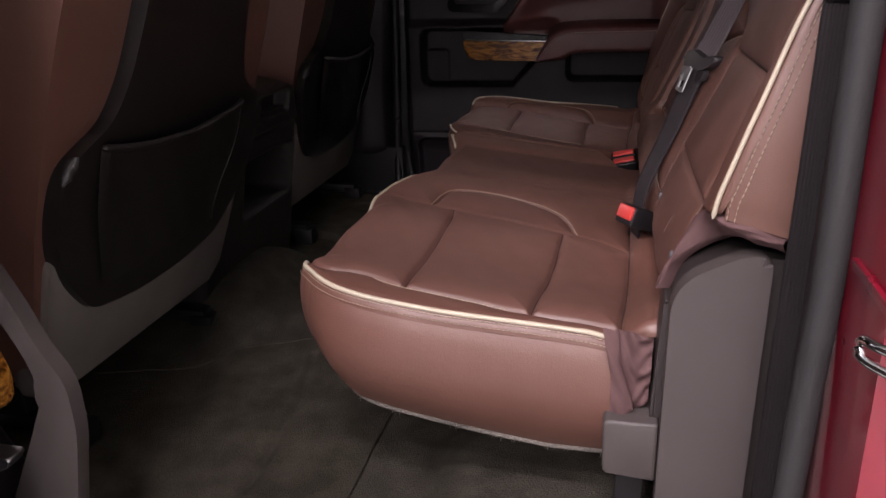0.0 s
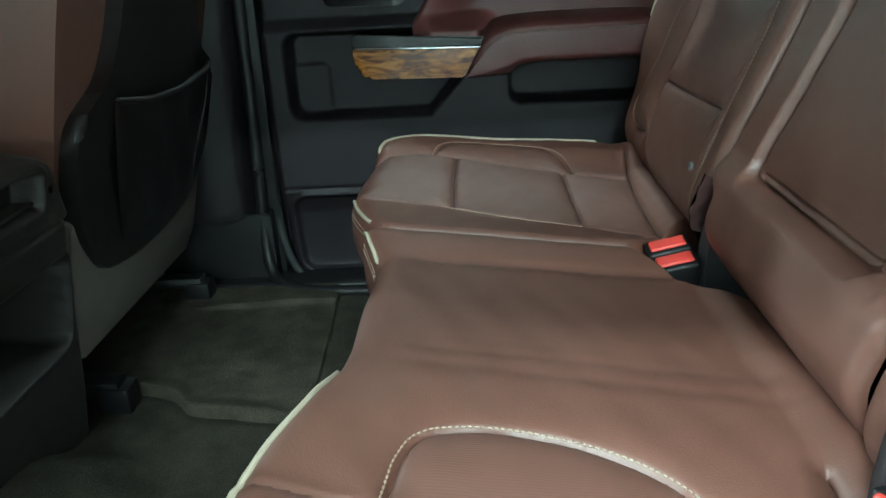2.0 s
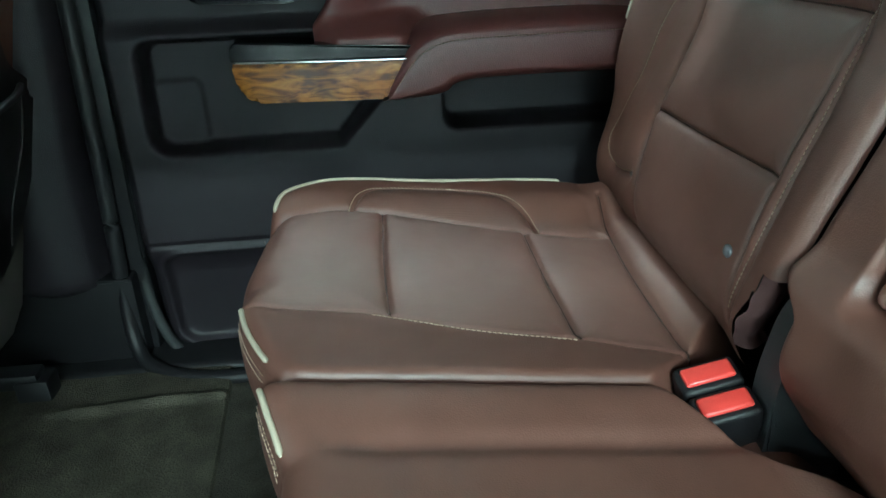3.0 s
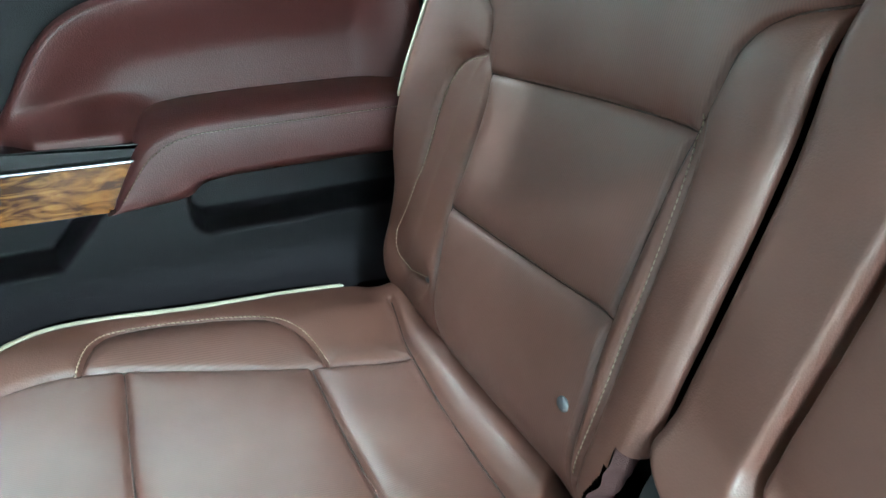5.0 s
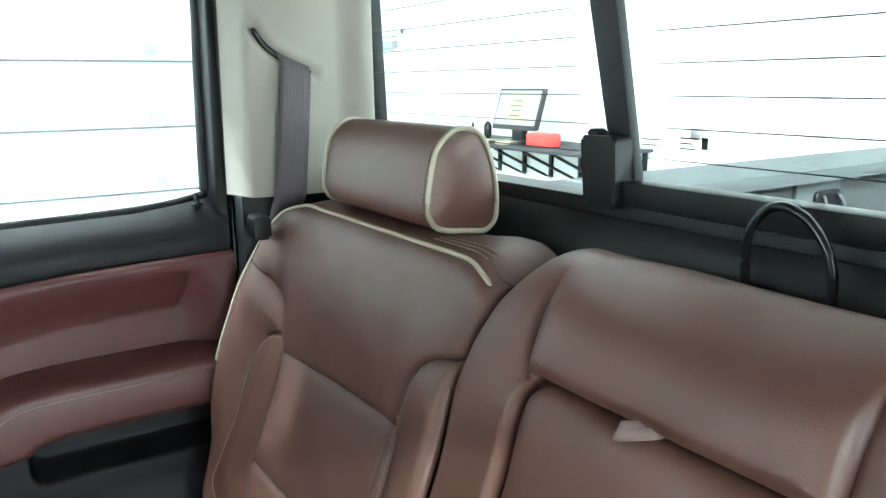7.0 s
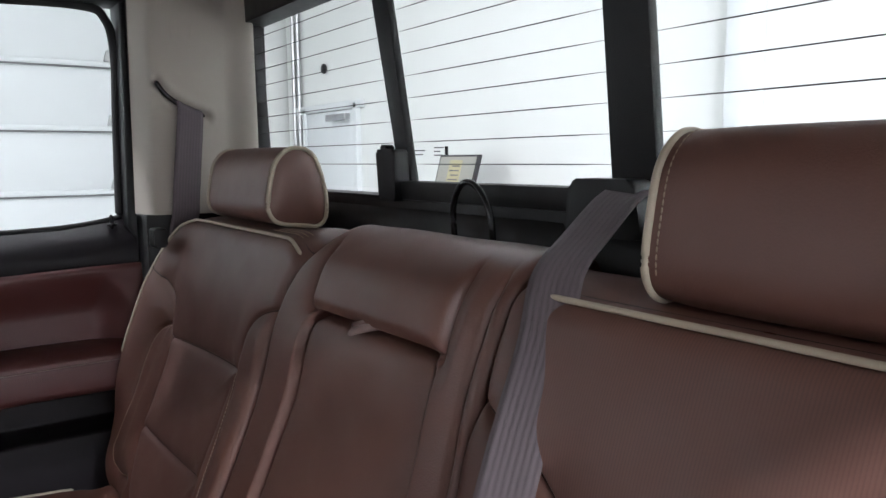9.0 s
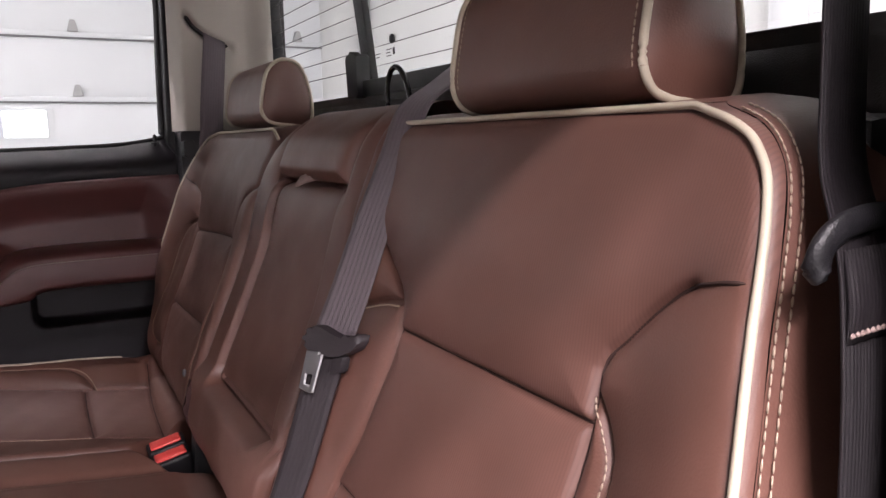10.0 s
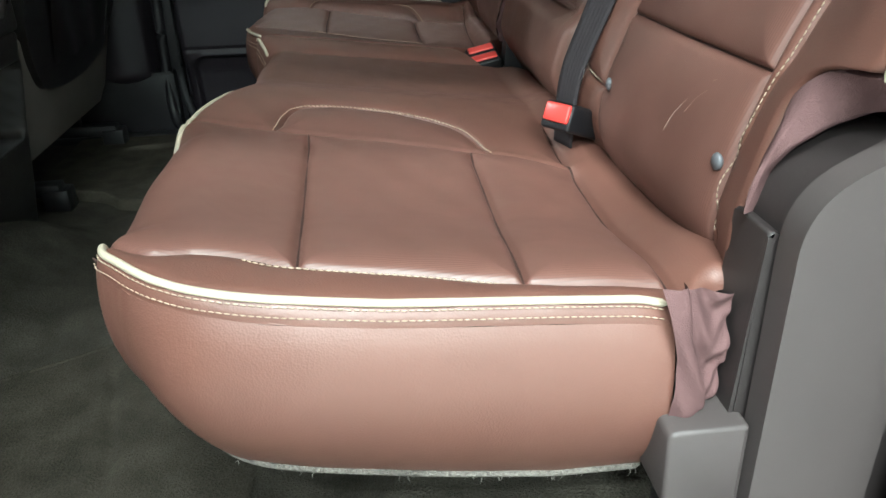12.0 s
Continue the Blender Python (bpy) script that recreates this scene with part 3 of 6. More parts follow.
    fold = np.sin(v * 15 - u * 5.5 + 0.5 * np.sin(u * 7 + v * 3)) * sstep(0.15, 0.5, u) + 0.5 * np.sin(v * 31 + u * 9) * sstep(0.4, 0.9, u)
    gy = -0.668 + 0.014 * u - 0.007 * np.sin(math.pi * v) - 0.0038 * fold + 0.020 * sstep(0.86, 1.0, v)
    grid("gusset_fold", flip(np.stack([gx, gy, gz], -1)), FLAP, top, "crumpled plum cloth fold")
    return top


near_bench = thing("rear_bench", "wide brown leather rear bench section with cream piping and centre seat", "car seat", 0.35, -0.23, 0.0, "rear bench")
far_bench = thing("rear_bench", "single brown leather rear bench section beside the closed door", "car seat", 0.35, 0.48, 0.0, "rear bench")
near_cushion = make_cushion(near_bench, "", False, 0.221, True)
far_cushion = make_cushion(far_bench, "", True, -0.190, False)

# ---- rear bench: backrests ----
BACK = smooth_path([(0.22, 0.540), (0.25, 0.508), (0.275, 0.488), (0.31, 0.475), (0.352, 0.481), (0.416, 0.503), (0.55, 0.560), (0.65, 0.588), (0.73, 0.620), (0.78, 0.637)], 0.004)
OUTER = smooth_path([(0.20, -0.636), (0.28, -0.639), (0.34, -0.639), (0.38, -0.634), (0.413, -0.630), (0.428, -0.637), (0.439, -0.652), (0.446, -0.676), (0.453, -0.701), (0.50, -0.703), (0.54, -0.699), (0.58, -0.692), (0.62, -0.684), (0.66, -0.673), (0.688, -0.664), (0.707, -0.652), (0.722, -0.632), (0.7335, -0.592)], 0.003)


def back_x(z):
    return np.interp(z, BACK[:, 0], BACK[:, 1])


FAR_OUTER = smooth_path([(0.20, -0.605), (0.28, -0.632), (0.33, -0.650), (0.375, -0.648), (0.415, -0.652), (0.455, -0.674), (0.50, -0.691), (0.54, -0.696), (0.58, -0.692), (0.62, -0.684), (0.66, -0.674), (0.69, -0.667), (0.710, -0.655), (0.727, -0.632), (0.738, -0.590)], 0.003)


def side_y(z, table):
    return np.interp(z, table[:, 0], table[:, 1])


NEAR_WINGS = [
    [(-0.321, 0.553), (-0.43, 0.553), (-0.574, 0.553)],
    [(-0.305, 0.419), (-0.44, 0.4195), (-0.577, 0.4215)],
    [(-0.590, 0.29), (-0.583, 0.36), (-0.577, 0.4215), (-0.576, 0.50), (-0.574, 0.553), (-0.571, 0.585), (-0.586, 0.604), (-0.604, 0.622), (-0.627, 0.639), (-0.652, 0.647), (-0.668, 0.6495)],
    [(-0.303, 0.29), (-0.302, 0.352), (-0.304, 0.42), (-0.314, 0.458), (-0.319, 0.500), (-0.321, 0.553), (-0.307, 0.582), (-0.280, 0.602), (-0.250, 0.624), (-0.184, 0.650)],
]
FAR_WINGS = [
    [(-0.258, 0.564), (-0.381, 0.561), (-0.558, 0.551)],
    [(-0.261, 0.428), (-0.389, 0.423), (-0.541, 0.420)],
    [(-0.521, 0.29), (-0.524, 0.345), (-0.532, 0.381), (-0.541, 0.420), (-0.542, 0.478), (-0.547, 0.520), (-0.558, 0.551), (-0.575, 0.569), (-0.578, 0.590), (-0.588, 0.610), (-0.620, 0.630), (-0.655, 0.647), (-0.695, 0.662)],
    [(-0.250, 0.29), (-0.253, 0.367), (-0.258, 0.400), (-0.261, 0.428), (-0.265, 0.475), (-0.264, 0.530), (-0.258, 0.564), (-0.254, 0.580), (-0.249, 0.600), (-0.243, 0.622), (-0.222, 0.641), (-0.180, 0.653)],
]
NEAR_EXTRA = [
    [(-0.573, 0.570), (-0.587, 0.556), (-0.600, 0.535), (-0.598, 0.500), (-0.595, 0.450), (-0.591, 0.400), (-0.585, 0.340), (-0.600, 0.310)],
    [(-0.309, 0.575), (-0.275, 0.570), (-0.235, 0.558)],
    [(-0.318, 0.346), (-0.285, 0.345), (-0.250, 0.352), (-0.222, 0.372)],
]
FAR_EXTRA = [
    [(-0.576, 0.569), (-0.606, 0.560), (-0.619, 0.542), (-0.624, 0.505), (-0.620, 0.454), (-0.621, 0.398), (-0.627, 0.366), (-0.618, 0.342), (-0.588, 0.331), (-0.540, 0.340)],
    [(-0.254, 0.578), (-0.248, 0.550), (-0.241, 0.496), (-0.235, 0.435), (-0.233, 0.371), (-0.240, 0.310)],
]
WING = smooth_path([(0.33, 0.010, 0.010), (0.44, 0.022, 0.013), (0.50, 0.027, 0.020), (0.54, 0.029, 0.023), (0.58, 0.028, 0.022), (0.62, 0.025, 0.018), (0.66, 0.019, 0.011), (0.70, 0.011, 0.006), (0.74, 0.004, 0.003)], 0.004)


def make_back(bench, mirror, wings, extra):
    def flip(P):
        if not mirror:
            return P
        q = np.clip((P[..., 1] + 0.222) / 0.054, 0, 1) ** 2 * sstep(0.67, 0.735, P[..., 2])
        return np.stack([P[..., 0] - 0.006 * q, 2 * MID - P[..., 1], P[..., 2] - 0.022 * q], -1)
    y_in = -0.1830 if mirror else -0.184
    crown = 0.738 if mirror else 0.7335
    def inner_y(z):
        return y_in + (0.015 if mirror else 0.0) * sstep(0.62, 0.725, z)
    def outer_y(z):
        return side_y(z, FAR_OUTER if mirror else OUTER)
    seams = wings + extra
    def front(y, z):
        y, z = np.asarray(y, float), np.asarray(z, float)
        d = seam_distance(y, z, seams)
        rim = 1 - sstep(0.0, 0.055, y - outer_y(z))
        d = d + 0.022 * rim * np.exp(-d / 0.02)
        x = back_x(z) - 0.002 - puff(d, 0.008, 0.014) + 0.0035 * np.exp(-(d / 0.003) ** 2)
        wing = np.interp(z, WING[:, 0], WING[:, 1 if mirror else 2])
        x = x - wing * (1 - sstep(-0.675, -0.585, y)) - 0.008 * sstep(-0.29, -0.23, y) * (1 - sstep(0.60, 0.68, z))
        x = x + roll_off(y - outer_y(z), 0.012) + roll_off(inner_y(z) - y, 0.015) + roll_off(crown - z, 0.018)
        return x
    zs = np.concatenate([np.linspace(0.262, crown - 0.023, 260, endpoint=False), crown - 0.023 * np.linspace(1, 0, 14) ** 2])
    b = np.concatenate([0.05 * np.linspace(0, 1, 10, endpoint=False) ** 2, np.linspace(0.05, 0.95, 240, endpoint=False), 1 - 0.05 * np.linspace(1, 0, 10) ** 2])
    Z, Bq = np.meshgrid(zs, b, indexing="ij")
    edge = outer_y(Z)
    knot = np.maximum(-0.607, edge + 0.02)
    Y = np.where(Bq < 0.15, edge + Bq / 0.15 * (knot - edge), knot + (Bq - 0.15) / 0.85 * (inner_y(Z) - knot))
    X = front(Y, Z) + 0.0007 * np.sin(Y * 53 + Z * 31) * np.sin(Z * 67)
    P = flip(np.stack([X, Y, Z], -1))
    yc, zc = (Y[:-1, :-1] + Y[1:, 1:]) / 2, (Z[:-1, :-1] + Z[1:, 1:]) / 2
    o, i = (np.interp(zc, q[:, 1], q[:, 0]) for q in (smooth_path(line, 0.006) for line in wings[2:4]))
    o, i = np.where(zc > 0.652, -0.8, o), np.where(zc > 0.652, 0.0, i)
    ins = (yc > o) & (yc < i)
    notch = (yc > -0.204 - 0.02 * sstep(0.36, 0.30, zc)) & (zc < 0.368) if mirror else np.zeros(yc.shape, bool)
    lower, upper = (np.interp(yc, [line[2][0], line[1][0], line[0][0]], [line[2][1], line[1][1], line[0][1]]) for line in (wings[1], wings[0]))
    # boxing round the outer side and over the top
    zq = np.concatenate([np.linspace(0.50 if mirror else 0.445, crown - 0.038, 60, endpoint=False), crown - 0.038 * np.linspace(1, 0, 30) ** 2])
    hem = np.maximum(zq, 0.50 if mirror else 0.456)
    side = np.stack([outer_y(hem), zq], 1)
    yt = np.linspace(float(outer_y(crown)), float(inner_y(crown)) - 0.0005, 70)[1:]
    path = np.concatenate([side, np.stack([yt, np.full(len(yt), crown)], 1)])
    keep = np.concatenate([hem, np.full(len(yt), crown)])
    xe = front(path[:, 0], keep)
    tan = np.gradient(path, axis=0)
    for _ in range(4):
        tan[1:-1] = (tan[:-2] + tan[1:-1] + tan[2:]) / 3
    out = np.stack([-tan[:, 1], tan[:, 0]], 1)
    out /= np.linalg.norm(out, axis=1)[:, None]
    if out[5, 0] > 0:
        out = -out
    rows = []
    for s in np.linspace(0, 1, 14):
        bul = (0.005 if mirror else 0.008) * math.sin(math.pi * min(1, s * 0.8 + 0.02))
        q = path + out * bul
        sag = 0.0 if mirror else 0.26 * (0.705 - xe) * s * (1 - sstep(0.452, 0.56, path[:, 1]))
        sag = sag + 0.007 * s * sstep(-0.62, -0.57, path[:, 0]) * (1 - sstep(-0.30, -0.24, path[:, 0]))
        rows.append(np.stack([xe + (0.705 - xe) * s, q[:, 0], q[:, 1] - sag], 1))
    Bx = np.stack(rows)
    top = grid("backrest", flip(Bx), LEATHER, bench)
    grid("lower_insert", P, INSERT, top, "perforated brown leather", ins & (zc < lower))
    grid("middle_insert", P, INSERT, top, "perforated brown leather", ins & (zc >= lower) & (zc < upper))
    grid("upper_insert", P, INSERT, top, "perforated brown leather", ins & (zc >= upper))
    grid("outer_bolster", P, LEATHER, top, "", ~ins & (yc < -0.43))
    grid("inner_bolster", P, LEATHER, top, "", ~ins & (yc >= -0.43) & ~notch)
    pin = path + np.stack([-out[:, 0], -out[:, 1]], 1) * 0.004
    pts = np.stack([front(pin[:, 0], np.maximum(pin[:, 1], keep.min())) - 0.0015, pin[:, 0] + out[:, 0] * 0.0025, pin[:, 1] + out[:, 1] * 0.0025], 1)
    tube("piping", flip(pts[2 if mirror else 0::5]), 0.0024, PIPING, top, "cream leather piping", 10)
    for gap in (0.0012, 0.0080, 0.0150) if mirror else (0.0012, 0.0080):
        f = gap / (0.705 - xe) * 13
        k = np.minimum(f.astype(int), 12)
        n = np.arange(len(path))
        row = Bx[k, n] * (1 - f + k)[:, None] + Bx[k + 1, n] * (f - k)[:, None]
        lift = row + np.stack([np.zeros(len(out)), out[:, 0] * 0.001, out[:, 1] * 0.001], 1)
        lift = lift[path[:, 0] > -0.30][:-4] if mirror else lift[path[:, 0] < -0.598]
        stitches("stitching", flip(lift[::4]), THREAD, top, 0.0062, 0.0045, 0.0007)
    for line, sh, thread in zip(extra, (0.0035, -0.0035, 0.0035), (0.0007, 0.0007 if mirror else 0.0012, 0.0012)):
        p = smooth_path(line, 0.008)
        t = np.gradient(p, axis=0)
        t /= np.linalg.norm(t, axis=1)[:, None]
        p = p + np.stack([-t[:, 1], t[:, 0]], 1) * sh
        stitches("stitching", flip(np.stack([front(p[:, 0], p[:, 1]) - 0.0007, p[:, 0], p[:, 1]], 1)), THREAD, top, 0.0052, 0.0038, thread)
    # crease shade of the backrest seams, drawn as dark strands
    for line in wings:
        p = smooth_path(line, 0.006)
        tube("seam", flip(np.stack([front(p[:, 0], p[:, 1]), p[:, 0], p[:, 1]], 1)), 0.0012, SEAM_SHADE, top, "dark strand painting shade into the sewn seam", 6)
    for by, bz in (((-0.545, 0.339), (-0.272, 0.357)) if mirror else ((-0.573, 0.357), (-0.320, 0.352))):
        bm = bmesh.new()
        bmesh.ops.create_uvsphere(bm, u_segments=14, v_segments=8, radius=0.0068)
        c = flip(np.array([[float(front(by, bz)) - 0.001, by, bz]]))[0]
        for v in bm.verts:
            v.co = Vector((c[0] + v.co.x * 0.55, c[1] + v.co.y, c[2] + v.co.z))
        part("button", bm, BUTTON, top, "dark grey plastic button", True)
    if not mirror:
        for line in ([(-0.479, 0.352), (-0.484, 0.366), (-0.494, 0.379), (-0.512, 0.397), (-0.526, 0.406)], [(-0.502, 0.374), (-0.510, 0.387), (-0.522, 0.397)]):
            p = smooth_path(line, 0.004)
            tube("scuff", np.stack([front(p[:, 0], p[:, 1]) + 0.0001, p[:, 0], p[:, 1]], 1), 0.0005, SCUFF, top, "pale scuff mark", 6)
    part("rear_shell", box(bmesh.new(), 0.66, 0.712, *sorted((2 * MID + 0.665, 2 * MID + 0.19) if mirror else (-0.665, -0.19)), 0.25, 0.725, 0.01), BLACK, top, "", True)
    return top


near_back = make_back(near_bench, False, NEAR_WINGS, NEAR_EXTRA)
far_back = make_back(far_bench, True, FAR_WINGS, FAR_EXTRA)


def make_centre_back():
    y0, y1, zt = -0.1800, 0.2155, 0.757
    ys = np.concatenate([y0 + 0.014 * np.linspace(0, 1, 8, endpoint=False) ** 2, np.linspace(y0 + 0.014, y1 - 0.014, 200, endpoint=False), y1 - 0.014 * np.linspace(1, 0, 9) ** 2])
    zs = np.concatenate([np.linspace(0.255, 0.70, 240, endpoint=False), zt - 0.057 * np.linspace(1, 0, 26) ** 2])
    Y, Z = np.meshgrid(ys, zs)
    seams = [[(-0.122, 0.664), (-0.120, 0.757)], [(0.135, 0.666), (0.139, 0.69), (0.139, 0.757)], [(-0.118, 0.667), (0.131, 0.667)], [(-0.140, 0.396), (0.128, 0.396)],
             [(-0.160, 0.40), (-0.162, 0.757)]]
    d = seam_distance(Y, Z, seams)
    ease = 1 - sstep(0.722, 0.752, Z)
    X = back_x(Z) - 0.006 - (puff(d, 0.010, 0.011) - 0.006 - 0.0035 * np.exp(-(d / 0.003) ** 2)) * ease
    s = box_sdf(Y + 0.010 * (0.56 - Z) / 0.1 * 0.6 * (Y > 0) * -1, Z, -0.120, 0.141, 0.385, 0.667, 0.022)
    X = X + 0.007 * (1 - sstep(-0.008, 0.002, s)) + 0.022 * np.exp(-((s + 0.003) / 0.0030) ** 2) + 0.006 * np.exp(-np.maximum(-s, 0) / 0.014) * (s < 0.0)
    low = (1 - sstep(0.375, 0.412, Z)) * sstep(0.27, 0.34, Z)
    X = X - 0.016 * low
    pad = sstep(0.668, 0.685, Z) * sstep(-0.13, -0.11, Y) * (1 - sstep(0.115, 0.135, Y))
    X = X - 0.007 * pad * ease
    X = X + roll_off(Y - y0, 0.014) + roll_off(y1 - Y, 0.014) + roll_off(zt - Z, 0.052)
    Y = Y - 0.016 * sstep(0.62, 0.725, Z) * sstep(0.14, y1, Y)
    Y = Y - 0.037 * (1 - sstep(0.360, 0.390, Z)) * sstep(0.12, y1, Y)
    X = X + 0.0008 * np.sin(Y * 61) * np.sin(Z * 57)
    fall = 0.024 * np.clip((Y - 0.140) / 0.060, 0, 1) ** 2 * sstep(0.67, 0.757, Z)
    P = np.stack([X, Y, Z - fall], -1)
    yc, zc = (Y[:-1, :-1] + Y[1:, 1:]) / 2, (Z[:-1, :-1] + Z[1:, 1:]) / 2
    mid = (yc > -0.121) & (yc < 0.139)
    top = grid("centre_backrest", P, LEATHER, near_bench, "", mid & (zc < 0.668) & (zc > 0.402))
    grid("lower_roll", P, LEATHER, top, "", mid & (zc <= 0.402))
    grid("head_pad", P, LEATHER, top, "", mid & (zc >= 0.668))
    grid("side_strip", P, LEATHER, top, "", yc <= -0.121)
    grid("side_strip", P, LEATHER, top, "", yc >= 0.139)
    rim = P[-1]
    rows = [rim + np.array([0.006 * k, 0.0, 0.0005 * k - 0.0009 * k * k]) for k in range(8)]
    rows = [np.stack([q[:, 0], q[:, 1], q[:, 2] + 0.0016 * np.sin(q[:, 1] * 38) * min(1, k / 3)], 1) for k, q in enumerate(rows)]
    grid("top_cover", np.stack(rows), LEATHER, top)
    for yy in (y0, y1):
        zz = np.linspace(0.255, zt - 0.05, 60)
        e = np.stack([back_x(zz) + 0.006, np.full(60, yy) - (0.016 * sstep(0.62, 0.725, zz) if yy > 0 else 0.0), zz], 1)
        grid("edge_cover", np.stack([e, e + np.array([0.06, 0, 0])]), LEATHER, top)
    part("rear_shell", box(bmesh.new(), 0.672, 0.714, y0 + 0.004, y1 - 0.004, 0.25, 0.738, 0.01), BLACK, top, "", True)
    # release strap
    p = smooth_path([(0.600, -0.004, 0.6725), (0.591, 0.002, 0.6705), (0.585, 0.012, 0.667), (0.582, 0.022, 0.664), (0.582, 0.024, 0.668), (0.587, 0.013, 0.672), (0.596, 0.004, 0.6745)], 0.0015)
    w = np.array([-0.004, 0.002, -0.009])
    P = np.stack([p - w / 2, p + w / 2], 0)
    strap = grid("release_strap", P, STRAP, top, "folded plum pull strap")
    m = strap.modifiers.new("thick", "SOLIDIFY")
    m.thickness = 0.0018
    return top


centre_back = make_centre_back()


def make_headrest(y0, y1, tall, label):
    cy = (y0 + y1) / 2
    top = thing("headrest", label, "headrest", 0.668, cy, 0.742, "rear headrests")
    sec = smooth_path([(0.623, 0.765), (0.626, 0.798), (0.636, 0.832), (0.659, 0.8495), (0.688, 0.842), (0.704, 0.805), (0.7085, 0.765), (0.699, 0.743), (0.667, 0.744), (0.636, 0.749)], 0.004, True)[:-1]
    sec[:, 1] = 0.8495 - (0.8495 - sec[:, 1]) * tall
    cen = np.array([0.667, 0.797])
    n = len(sec)
    ys = np.concatenate([y0 + 0.012 * np.linspace(0, 1, 6, endpoint=False), np.linspace(y0 + 0.012, y1 - 0.012, 40, endpoint=False), y1 - 0.012 * np.linspace(1, 0, 7)])
    rows = []
    for y in ys:
        e = min(y - y0, y1 - y)
        k = 1 + 0.045 * (1 - math.exp(-e / 0.02)) - 0.01
        s = cen + (sec - cen) * k
        rows.append(np.stack([s[:, 0], np.full(n, y), s[:, 1] - 0.0], 1))
    grid("pad", np.stack(rows), LEATHER, top, "", wrap=True)
    for yy, sg in ((y0, -1), (y1, 1)):
        rings = []
        for k in np.linspace(1, 0.0005, 12):
            s = cen + (sec - cen) * k * 0.985
            rings.append(np.stack([s[:, 0], np.full(n, yy + sg * 0.008 * (1 - k ** 3)), s[:, 1]], 1))
        grid("end_panel", np.stack(rings), LEATHER, top, "", wrap=True)
        s = cen + (sec - cen) * 1.0
        tube("piping", np.stack([s[:, 0], np.full(n, yy + sg * 0.001), s[:, 1]], 1)[np.linspace(0, n, n // 4, endpoint=False).astype(int)], 0.0030, PIPING, top, "cream leather piping", 10, True)
        st = cen + (sec - cen) * 1.012
        sel = st[: int(n * 0.62)]
        stitches("stitching", np.stack([sel[:, 0], np.full(len(sel), yy - sg * 0.008), sel[:, 1]], 1)[::2], THREAD, top)
    for py in (cy - 0.055, cy + 0.055):
        tube("post", [(0.668, py, 0.75), (0.667, py, 0.72), (0.665, py, 0.68)], 0.006, CHROME, top, "chrome post", 10)
    return top


make_headrest(0.330, 0.580, 1.0, "brown leather headrest with cream piping above the far backrest")
make_headrest(-0.541, -0.308, 1.08, "brown leather headrest with cream piping above the near backrest")


# ---- cab shell ----
MAT_EDGE = smooth_path([(-0.52, -0.392), (-0.435, -0.374), (-0.340, -0.349), (-0.302, -0.323), (-0.275, -0.272), (-0.247, -0.256), (-0.170, -0.213), (-0.134, -0.195), (0.0, -0.130), (0.08, -0.095)], 0.006)

FAR_MAT_EDGE = smooth_path([(-0.47, 0.372), (-0.41, 0.362), (-0.348, 0.353), (-0.298, 0.338), (-0.276, 0.319), (-0.250, 0.293), (-0.185, 0.279), (-0.132, 0.269), (-0.085, 0.264), (-0.06, 0.275)], 0.006)


def floor_height(X, Y):
    Z = 0.010 * np.exp(-((Y - MID) / 0.22) ** 2)
    Z = Z + 0.045 * sstep(0.16, 0.24, X)
    Z = Z + 0.075 * np.exp(-((Y + 0.02) / 0.19) ** 4) * sstep(-0.22, -0.34, X)
    gap = [[(-0.114, -0.258), (-0.095, -0.348), (-0.080, -0.415), (-0.076, -0.487), (-0.06, -0.79)]]
    Z = Z - 0.009 * np.exp(-(seam_distance(X, Y, gap) / 0.008) ** 2)
    for i in range(X.shape[0]):
        for j in range(X.shape[1]):
            Z[i, j] += wrinkle(X[i, j], Y[i, j], 0, 9, 0.004) + wrinkle(X[i, j], Y[i, j], 3, 35, 0.0015)
    return Z


